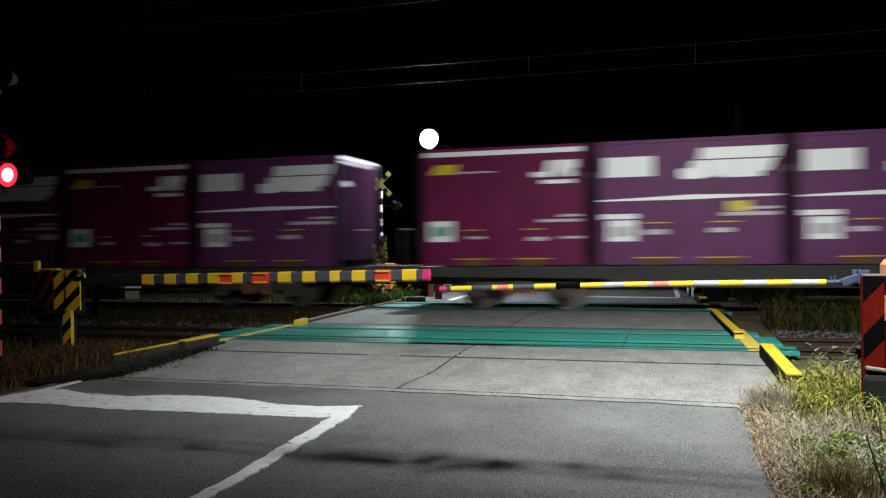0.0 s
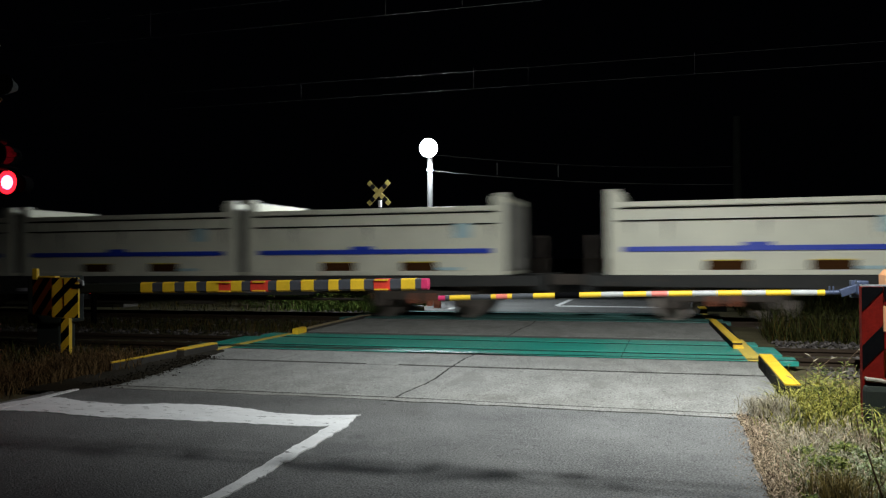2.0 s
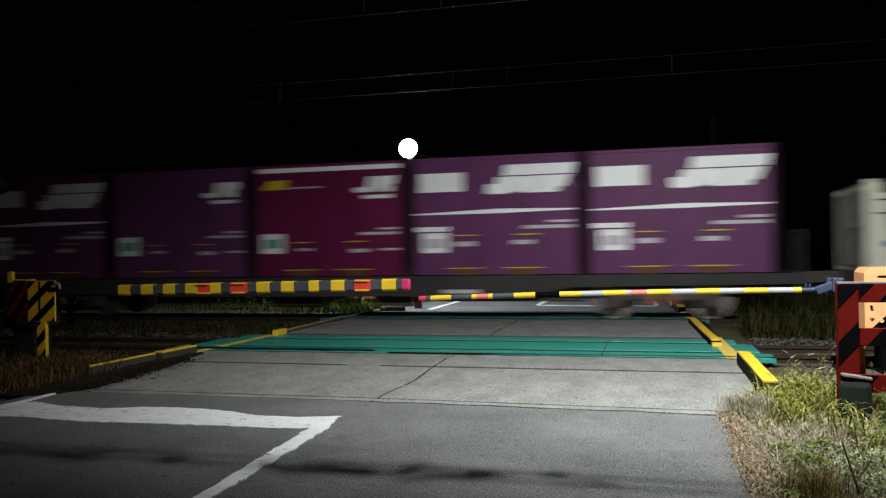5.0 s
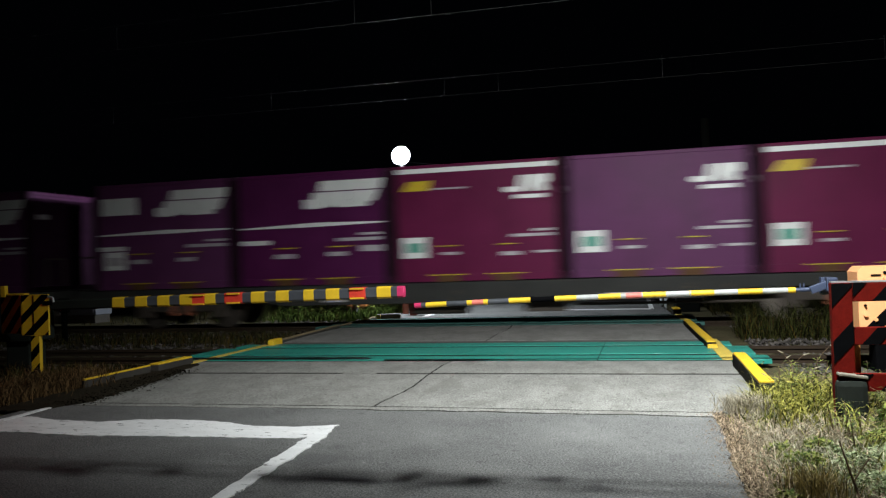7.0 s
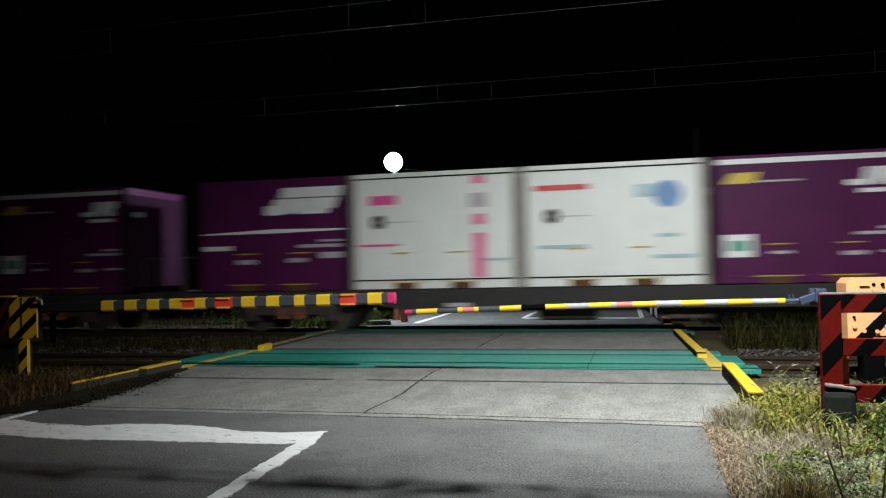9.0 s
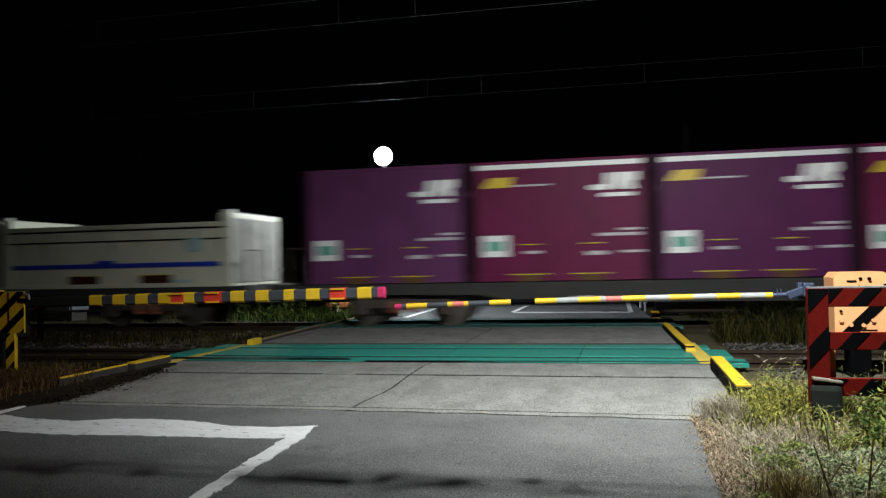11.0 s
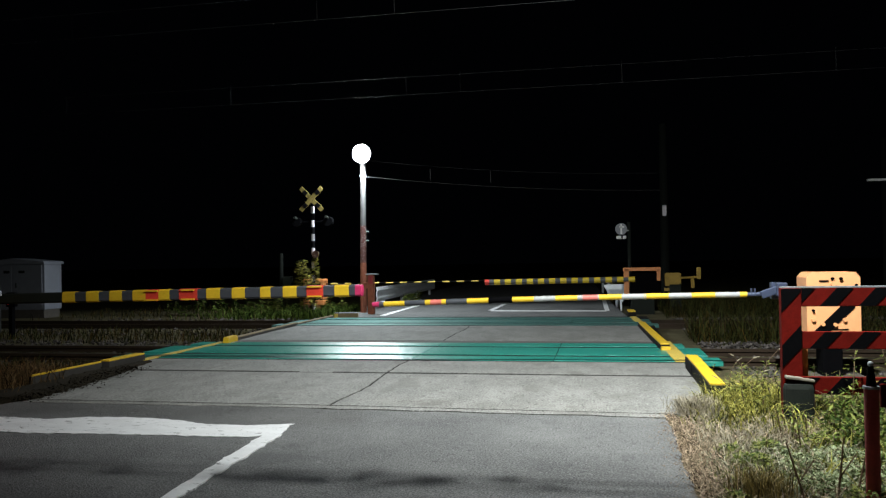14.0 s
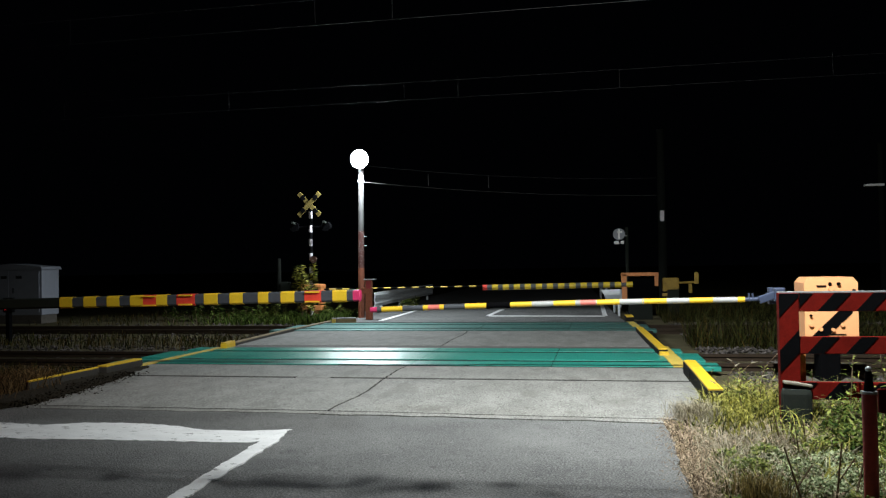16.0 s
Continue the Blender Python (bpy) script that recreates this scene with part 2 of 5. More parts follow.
# ---- mesh helpers ----
class Shape:
    def __init__(self):
        self.bm = bmesh.new()

    def box(self, c, s, bevel=0.0, turn=None):
        m = Matrix.Translation(c) @ (turn or Matrix()) @ Matrix.Diagonal((*s, 1))
        vs = bmesh.ops.create_cube(self.bm, size=1.0, matrix=m)["verts"]
        if bevel:
            es = list({e for v in vs for e in v.link_edges})
            bmesh.ops.bevel(self.bm, geom=es, offset=bevel, segments=2, affect="EDGES", profile=0.6)
        return self

    def cyl(self, p, q, r, n=14, r2=None):
        p, q = Vector(p), Vector(q)
        d = q - p
        m = Matrix.Translation((p + q) / 2) @ d.to_track_quat("Z", "Y").to_matrix().to_4x4()
        bmesh.ops.create_cone(self.bm, cap_ends=True, segments=n, radius1=r, radius2=r if r2 is None else r2, depth=d.length, matrix=m)
        return self

    def ball(self, c, r, squash=(1, 1, 1), n=16):
        m = Matrix.Translation(c) @ Matrix.Diagonal((*squash, 1))
        bmesh.ops.create_uvsphere(self.bm, u_segments=n, v_segments=n // 2, radius=r, matrix=m)
        return self

    def slab(self, pts, depth, place):
        """A flat outline extruded by depth; place(a, b, d) gives the corner in space."""
        top = [self.bm.verts.new(place(a, b, 0)) for a, b in pts]
        low = [self.bm.verts.new(place(a, b, depth)) for a, b in pts]
        self.bm.faces.new(top)
        self.bm.faces.new(low[::-1])
        for i in range(len(pts)):
            j = (i + 1) % len(pts)
            self.bm.faces.new((top[j], top[i], low[i], low[j]))
        return self

    def mesh(self, name, material, smooth=False):
        bmesh.ops.recalc_face_normals(self.bm, faces=self.bm.faces)
        me = bpy.data.meshes.new(name)
        self.bm.to_mesh(me)
        self.bm.free()
        me.materials.append(material)
        if smooth:
            me.shade_smooth()
            me.set_sharp_from_angle(angle=radians(40))
        return me


def part(name, shape, material, parent=None, label="", smooth=False):
    ob = new(name, shape.mesh(name, material, smooth))
    ob.parent = parent
    if label:
        ob["label"] = label
    return ob


def thing(name, label, category, group="", at=(0, 0, 0), rz=0.0, lean=0.0):
    ob = new(name)
    ob.empty_display_size = 0.2
    ob.matrix_basis = pose(*at, 0, lean, rz)
    return tagged(ob, label, category, group)


def structure(name, shape, material, label="", smooth=False):
    ob = part(name, shape, material, None, "", smooth)
    return tagged(ob, label or "", "", "", "structure")


def flat(name, pts, z, depth, material, label=""):
    return structure(name, Shape().slab(pts, depth, lambda a, b, d: (a, b, z - d)), material, label)


def clip(poly, a, b, c):
    """Keep the part of the outline where a*x + b*y >= c."""
    out = []
    for i in range(len(poly)):
        p, q = poly[i], poly[(i + 1) % len(poly)]
        fp, fq = a * p[0] + b * p[1] - c, a * q[0] + b * q[1] - c
        if fp >= 0:
            out.append(p)
        if fp * fq < 0:
            k = fp / (fp - fq)
            out.append((p[0] + k * (q[0] - p[0]), p[1] + k * (q[1] - p[1])))
    return out


def diagonal_bands(w0, w1, h0, h1, period, width, slope, shift=0.0):
    """Outlines of slanting bands inside a rectangle."""
    rect = [(w0, h0), (w1, h0), (w1, h1), (w0, h1)]
    out, k = [], -40
    while k < 40:
        c = k * period + shift
        p = clip(clip(rect, 1, -slope, c), -1, slope, -(c + width))
        if len(p) > 2:
            out.append(p)
        k += 1
    return out


def scatter_mesh(name, verts, faces, material, label):
    me = bpy.data.meshes.new(name)
    me.from_pydata(verts, [], faces)
    me.materials.append(material)
    return tagged(new(name, me), label, name.replace("_", " "), "", "stuff")


def blades(name, n, where, tall, width, material, label, lean=0.5, seed=1):
    rng = random.Random(seed)
    verts, faces = [], []
    for _ in range(n):
        spot = where(rng)
        if spot is None:
            continue
        x, y, z, k = spot
        h = rng.uniform(*tall) * k
        a, b = rng.uniform(0, 6.283), rng.uniform(0, 6.283)
        w = width * rng.uniform(0.6, 1.4)
        ux, uy = math.cos(a) * w, math.sin(a) * w
        lx, ly = math.cos(b) * h * lean * rng.random(), math.sin(b) * h * lean * rng.random()
        i = len(verts)
        verts += [(x - ux, y - uy, z), (x + ux, y + uy, z),
                  (x + lx * 0.35 + ux * 0.8, y + ly * 0.35 + uy * 0.8, z + h * 0.6), (x + lx * 0.35 - ux * 0.8, y + ly * 0.35 - uy * 0.8, z + h * 0.6),
                  (x + lx, y + ly, z + h * rng.uniform(0.75, 1.0))]
        faces += [(i, i + 1, i + 2, i + 3), (i + 3, i + 2, i + 4)]
    return scatter_mesh(name, verts, faces, material, label)


def stones(name, n, where, size, material, label, seed=2):
    rng = random.Random(seed)
    verts, faces = [], []
    for _ in range(n):
        spot = where(rng)
        if spot is None:
            continue
        x, y, z, k = spot
        r = rng.uniform(*size)
        i = len(verts)
        a = rng.uniform(0, 6.28)
        for t in range(4):
            q = a + t * 1.571 + rng.uniform(-0.4, 0.4)
            rr = r * rng.uniform(0.7, 1.2)
            verts.append((x + math.cos(q) * rr, y + math.sin(q) * rr, z + r * rng.uniform(-0.1, 0.35)))
        verts.append((x + rng.uniform(-0.3, 0.3) * r, y + rng.uniform(-0.3, 0.3) * r, z + r * rng.uniform(0.6, 1.0)))
        verts.append((x, y, z - r * 0.6))
        for t in range(4):
            u = (t + 1) % 4
            faces += [(i + t, i + u, i + 4), (i + u, i + t, i + 5)]
    return scatter_mesh(name, verts, faces, material, label)


# ---- ground, road and tracks ----
NEAR_Y, FAR_Y = 11.83, 17.65      # middle of each track
LEFT_X, RIGHT_X = -6.5, 1.0       # edges of the crossing deck

flat("ground", [(-400, -300), (400, -300), (400, 400), (-400, 400)], -0.12, 0.5, GROUND, "dark soil beside the railway, bare and weedy")
rng_lip = random.Random(21)
lip_x = [-6.1 + 0.22 * k for k in range(31)]
lip_back = [(x, 7.185 - 0.028 * max(0, x + 2.5) + rng_lip.uniform(-0.008, 0.008)) for x in lip_x]
lip_front = [(x, y - 0.13 + rng_lip.uniform(-0.025, 0.02)) for x, y in lip_back]
road_end = [(x, y - (0.026 if x > -2.7 else -0.01) - 0.012 * abs(noise.noise((x * 2.3, 6.1, 0)))) for x, y in reversed(lip_front)]
flat("road", [(-6.4, -30), (0.55, -30), (0.5, 1.0)] + [(0.5 + 0.05 * noise.noise((k * 0.21, 3.1, 0)) + 0.035 * noise.noise((k * 0.83, 7.7, 0)), 1.2 + 0.085 * k) for k in range(68)] + road_end, 0.0, 0.13, ASPHALT, "worn grey asphalt road before the crossing")
flat("road_beyond", [(-6.1, 19.1), (0.55, 19.1), (0.3, 24), (-1.0, 60), (-8.5, 60), (-7.2, 24)], -0.004, 0.1, ASPHALT, "dark asphalt road beyond the crossing")

flat("verge_right", [(0.2, -6), (7, -6), (7, 9.6), (0.95, 9.6), (0.6, 7.2), (0.2, 6.8)], -0.035, 0.2, GROUND, "bare brown soil of the roadside verge")
flat("verge_left", [(-30, -6), (-6.2, -6), (-5.9, 7.0), (-6.45, 9.3), (-6.55, 9.9), (-30, 9.9)], -0.035, 0.2, GROUND, "bare dark soil beside the road")
slabs = tagged(new("pavement"), "pale cracked concrete slabs between road and rails", "", "", "structure")


def slab_piece(pts, z=0.0):
    ob = part("slab", Shape().slab(pts, 0.12, lambda a, b, d: (a, b, z - d)), CONCRETE, slabs)
    return ob


MID = -2.53
def crack(y):
    """The long joint down the middle of the deck."""
    return MID - 0.02 * (y - 7) + 0.03 * math.sin(y * 1.7) + 0.035 * noise.noise((y * 1.6, 4.4, 0)) + 0.014 * noise.noise((y * 9.0, 1.4, 0))


def slab_row(y0, y1, left, right):
    """Two slabs either side of the long joint; left and right are the outer edges."""
    ys = [y0 + (y1 - y0) * k / 24 for k in range(25)]
    slab_piece(left + [(crack(y) - 0.014, y) for y in ys])
    slab_piece([(crack(y) + 0.014, y) for y in reversed(ys)] + right)


slab_piece(lip_front + lip_back[::-1], 0.004)
slab_row(7.24, 9.37, [(-6.4, 9.37), (-6.1, 7.24)], [(0.62, 7.15), (0.86, 7.6), (0.97, 8.2), (0.98, 9.37)])
slab_row(9.48, 10.6, [(-6.45, 10.6), (-6.4, 9.48)], [(0.98, 9.48), (RIGHT_X, 10.6)])
slab_row(13.35, 16.42, [(LEFT_X, 16.42), (LEFT_X, 13.35)], [(0.84, 13.35), (0.8, 16.42)])
flat("inner_strip", [(LEFT_X, 13.0), (RIGHT_X - 0.1, 13.0), (RIGHT_X - 0.1, 13.31), (LEFT_X, 13.31)], -0.002, 0.08, CONCRETE_DARK, "dark stained concrete strip by the rail panels")
for a, b in ((-3.72, -3.3),):
    flat("joint_patch", [(a, 9.38), (b, 9.38), (b, 9.48), (a, 9.48)], 0.001, 0.05, CONCRETE, "mortar patch over the slab joint")
flat("joint_bed", [(-6.3, 7.1), (0.45, 7.05), (0.7, 7.75), (0.95, 8.6), (1.0, 10), (1.0, 19.2), (-6.7, 19.2), (-6.5, 9.4)], -0.006, 0.08, JOINT, "dark filler under the joints of the crossing deck")

for cy in (NEAR_Y, FAR_Y):
    deck = tagged(new("crossing_deck"), "green painted crossing panels between the rails", "", "", "structure")
    for y0, y1 in ((-1.11, -0.67), (-0.46, 0.46), (0.67, 1.11)):
        cuts = (-7.0 + 0.15 * y0, -4.75, -2.6, -0.66, (1.5 if cy == NEAR_Y else 1.1) - 0.17 * (y0 + 1.11))
        for a, b in zip(cuts, cuts[1:]):
            part("panel", Shape().box(((a + b) / 2, cy + (y0 + y1) / 2, -0.025), (b - a - 0.012, y1 - y0, 0.06), 0.003), GREEN_DECK if cy == NEAR_Y else GREEN_DIRTY, deck)
    for side in (-0.565, 0.565):
        sh = Shape()
        for w, z0, z1 in ((0.065, -0.055, -0.014), (0.016, -0.13, -0.055), (0.127, -0.15, -0.13)):
            sh.box((0, cy + side, (z0 + z1) / 2), (420, w, z1 - z0))
        structure("rail", sh, RAIL, "brown steel rail of the railway track")
    bed = Shape()
    for a, b in ((-200, -7.1), (1.6, 200)):
        bed.slab([(a, cy - 2.1), (b, cy - 2.1), (b, cy + 2.1), (a, cy + 2.1)], 0.1, lambda x, y, d: (x, y, -0.16 - d))
    structure("track_bed", bed, BALLAST, "dark gravel bed under the track")
    sleepers = tagged(new("sleepers"), "grey concrete sleepers under the rails", "", "", "structure")
    sleeper_mesh = Shape().box((0, 0, 0), (0.24, 2.0, 0.16), 0.02).mesh("sleeper", SLEEPER)
    for k in range(-26, 30):
        x = k * 0.62
        if -7.2 < x < 1.7:
            continue
        ob = new("sleeper", sleeper_mesh)
        ob.location, ob.parent = (x, cy, -0.2), sleepers


def ballast_spot(rng):
    cy = NEAR_Y if rng.random() < 0.72 else FAR_Y
    x = rng.uniform(1.55, 9) if rng.random() < 0.75 else rng.uniform(-14, -7.05)
    y = cy + rng.uniform(-2.5, 2.2)
    if abs(abs(y - cy) - 0.565) < 0.06:
        return None
    return x, y, -0.16 + 0.03 * rng.random() + (0.05 if abs(y - cy) > 1 else 0), 1


stones("ballast", 9000, ballast_spot, (0.025, 0.05), BALLAST, "dark crushed stone ballast along the tracks")

# road markings


def ragged(pts, amp, step=0.12, seed=5):
    """An outline with worn, uneven edges."""
    rng = random.Random(seed)
    out = []
    for i in range(len(pts)):
        p, q = Vector(pts[i]), Vector(pts[(i + 1) % len(pts)])
        n = max(1, int((q - p).length / step))
        for k in range(n):
            c = p.lerp(q, k / n)
            out.append((c.x + rng.uniform(-amp, amp), c.y + rng.uniform(-amp, amp)))
    return out


flat("stop_line", ragged([(-6.1, 5.72), (-5.48, 5.81), (-4.57, 5.73), (-3.55, 5.79), (-2.93, 5.79), (-2.66, 5.83), (-2.56, 6.33), (-2.92, 6.22), (-3.3, 6.23), (-3.62, 6.36), (-3.93, 6.44), (-4.5, 6.42), (-4.83, 6.28), (-5.38, 6.33), (-5.75, 6.46), (-5.95, 6.4)], 0.016, 0.05), 0.005, 0.01, LINE, "worn white stop line painted on the asphalt")
flat("centre_line", ragged([(-2.56, 1.5), (-2.43, 1.5), (-2.42, 4.3), (-2.49, 5.9), (-2.57, 6.29), (-2.64, 5.9), (-2.52, 4.3)], 0.014, 0.06), 0.009, 0.01, LINE, "white centre line painted on the asphalt")
flat("edge_line", [(-5.84, 4.6), (-5.75, 4.6), (-5.85, 6.4), (-5.89, 7.02), (-5.95, 7.02), (-5.93, 6.4)], 0.009, 0.01, LINE, "short white edge line")
flat("far_stop_line", [(-2.95, 21.2), (0.1, 20.95), (0.1, 21.25), (-2.95, 21.5)], 0.004, 0.01, LINE, "faded white stop line beyond the tracks")
flat("far_centre_line", [(-3.05, 21.5), (-2.92, 21.5), (-2.9, 24.5), (-3.05, 24.5)], 0.004, 0.01, LINE, "faded white line on the far road")
flat("far_edge_line", [(0.05, 21.2), (0.17, 21.2), (0.1, 26.5), (-0.02, 26.5)], 0.004, 0.01, LINE, "faded white edge line on the far road")
flat("far_left_line", [(-5.55, 19.6), (-5.4, 19.6), (-5.6, 26), (-5.75, 26)], 0.004, 0.01, LINE, "faded white edge line by the guard rail")
flat("dirt_strip", ragged([(-6.5, 6.7), (-6.0, 6.75), (-5.72, 7.1), (-5.78, 7.96), (-6.0, 9.31), (-6.3, 10.3), (-6.47, 10.3), (-6.47, 8.2)], 0.05, 0.07, 8), 0.012, 0.012, DIRT, "dark dirt washed over the slab edge by the kerb")
for pts in ([(0.9, 10.68), (1.1, 10.68), (1.04, 13.25), (0.84, 13.25)], [(0.66, 17.4), (0.82, 17.4), (0.72, 19.3), (0.58, 19.3)],
            [(-6.55, 10.3), (-6.4, 10.3), (-6.42, 12.9), (-6.55, 12.9)]):
    flat("yellow_line", pts, 0.011, 0.01, YELLOW_OLD, "worn yellow line painted across the deck")


def kerb(x0, y0, x1, y1, w=0.18, h=0.17, cap=YELLOW, side=JOINT, label="yellow-topped kerb block beside the deck"):
    ob = thing("kerb_block", label, "kerb", "kerb blocks at the crossing")
    d = Vector((x1 - x0, y1 - y0, 0))
    mid = Vector(((x0 + x1) / 2, (y0 + y1) / 2, 0))
    turn = Matrix.Rotation(math.atan2(d.y, d.x), 4, "Z")
    # sides default to the near-black joint colour
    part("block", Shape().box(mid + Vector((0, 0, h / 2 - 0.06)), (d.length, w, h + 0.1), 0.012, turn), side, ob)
    part("painted_top", Shape().box(mid + Vector((0, 0, h)), (d.length - 0.01, w - 0.012, 0.02), 0.006, turn), cap, ob, "yellow painted top face")
    return ob


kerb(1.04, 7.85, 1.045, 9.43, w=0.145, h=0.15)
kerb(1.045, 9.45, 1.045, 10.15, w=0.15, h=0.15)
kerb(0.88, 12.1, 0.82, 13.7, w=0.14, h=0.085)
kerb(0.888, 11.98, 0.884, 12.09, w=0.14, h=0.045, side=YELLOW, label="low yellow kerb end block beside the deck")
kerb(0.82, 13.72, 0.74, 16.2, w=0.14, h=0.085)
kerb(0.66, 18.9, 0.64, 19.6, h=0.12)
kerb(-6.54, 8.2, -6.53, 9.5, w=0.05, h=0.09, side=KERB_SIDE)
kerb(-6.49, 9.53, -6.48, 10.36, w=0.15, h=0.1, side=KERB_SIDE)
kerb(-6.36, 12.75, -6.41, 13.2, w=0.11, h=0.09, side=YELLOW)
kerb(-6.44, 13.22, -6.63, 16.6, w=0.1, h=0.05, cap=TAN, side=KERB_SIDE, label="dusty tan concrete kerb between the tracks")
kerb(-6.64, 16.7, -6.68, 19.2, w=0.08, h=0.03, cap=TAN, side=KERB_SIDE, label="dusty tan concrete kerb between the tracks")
kerb(-6.48, 19.09, -6.0, 19.2, w=0.2, h=0.1, cap=CONCRETE, side=TAN, label="small pale kerb stone by the lamp pole")
kerb(-6.58, 19.06, -6.49, 19.085, w=0.2, h=0.1, cap=CONCRETE, side=YELLOW_OLD, label="small kerb stone end painted yellow")


# ---- barriers ----
def banded_bar(owner, y, r, bands, z_at):
    """A round bar along x made of coloured lengths."""
    for a, b, m in bands:
        part("band", Shape().cyl((a, y, z_at(a)), (b, y, z_at(b)), r, 16), m, owner, smooth=True)


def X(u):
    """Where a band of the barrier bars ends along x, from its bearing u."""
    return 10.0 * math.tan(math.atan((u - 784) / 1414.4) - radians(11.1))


def barrier_left():
    ob = thing("crossing_barrier", "thick black and yellow barrier bar lowered across the road", "barrier", "barrier bars")
    z = lambda x: 0.925 + (x + 7.33) * 0.0142
    seq, at = [], -8.6
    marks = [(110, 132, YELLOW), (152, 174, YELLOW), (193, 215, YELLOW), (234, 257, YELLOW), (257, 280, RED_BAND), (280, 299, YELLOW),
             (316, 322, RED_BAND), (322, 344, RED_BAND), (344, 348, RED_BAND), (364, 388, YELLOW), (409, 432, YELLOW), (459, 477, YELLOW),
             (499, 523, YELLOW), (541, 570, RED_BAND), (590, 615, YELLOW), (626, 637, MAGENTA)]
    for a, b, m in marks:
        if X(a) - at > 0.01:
            # outermost length painted near black, as little light gets that far
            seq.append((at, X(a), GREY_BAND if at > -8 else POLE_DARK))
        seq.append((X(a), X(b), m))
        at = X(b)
    for a, b, m in seq:
        tall, deep = (0.079, 0.06) if m in (YELLOW, RED_BAND) else (0.074, 0.055)
        ring = [(-deep, -tall + 0.022), (-deep + 0.022, -tall), (deep - 0.022, -tall), (deep, -tall + 0.022),
                (deep, tall - 0.022), (deep - 0.022, tall), (-deep + 0.022, tall), (-deep, tall - 0.022)]
        part("band", Shape().slab(ring, b - a, lambda u, v, q: (a + q, 10.0 + u, z(a + q) + v)), m, ob)
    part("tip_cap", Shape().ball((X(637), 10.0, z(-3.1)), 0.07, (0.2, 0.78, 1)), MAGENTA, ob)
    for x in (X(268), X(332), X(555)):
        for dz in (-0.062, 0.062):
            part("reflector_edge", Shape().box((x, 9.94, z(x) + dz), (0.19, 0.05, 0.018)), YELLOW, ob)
    return ob


def barrier_right():
    ob = thing("crossing_barrier", "slim yellow, silver and red barrier bar lowered across the road", "barrier", "barrier bars")
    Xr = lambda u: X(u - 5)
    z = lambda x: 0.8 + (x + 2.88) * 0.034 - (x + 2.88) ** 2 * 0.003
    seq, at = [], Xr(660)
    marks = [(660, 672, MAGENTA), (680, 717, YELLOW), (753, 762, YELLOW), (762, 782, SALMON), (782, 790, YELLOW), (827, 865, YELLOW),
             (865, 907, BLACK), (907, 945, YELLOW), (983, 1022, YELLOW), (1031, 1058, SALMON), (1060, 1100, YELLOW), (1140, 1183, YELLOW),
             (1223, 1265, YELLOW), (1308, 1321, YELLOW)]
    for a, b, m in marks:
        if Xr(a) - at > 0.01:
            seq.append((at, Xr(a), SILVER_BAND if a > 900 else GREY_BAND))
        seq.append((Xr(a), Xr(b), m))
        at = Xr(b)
    banded_bar(ob, 10.0, 0.034, seq, z)
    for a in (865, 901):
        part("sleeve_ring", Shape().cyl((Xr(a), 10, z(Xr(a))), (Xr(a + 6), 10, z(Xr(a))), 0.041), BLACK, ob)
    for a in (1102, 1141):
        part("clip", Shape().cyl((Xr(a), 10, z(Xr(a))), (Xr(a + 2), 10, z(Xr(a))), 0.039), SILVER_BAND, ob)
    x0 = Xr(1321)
    part("bar_holder", Shape().cyl((x0, 10, z(x0)), (x0 + 0.3, 10, z(x0) + 0.01), 0.026).box((x0 + 0.05, 10, z(x0) + 0.03), (0.012, 0.05, 0.09)).box((x0 + 0.09, 10, z(x0) + 0.03), (0.012, 0.05, 0.09)), BLUE_STEEL, ob, "steel bar holder")
    part("hinge_plate", Shape().box((x0 + 0.26, 9.98, z(x0) + 0.03), (0.22, 0.06, 0.09), 0.01, Matrix.Rotation(-0.35, 4, "Y")).box((x0 + 0.38, 9.97, z(x0) + 0.06), (0.12, 0.12, 0.16), 0.015)
         .cyl((x0 + 0.36, 9.88, z(x0) + 0.1), (x0 + 0.36, 10.05, z(x0) + 0.1), 0.03).box((x0 + 0.44, 9.98, z(x0) - 0.06), (0.1, 0.08, 0.1), 0.01), BLUE_STEEL, ob, "bluish steel hinge plate")
    return ob


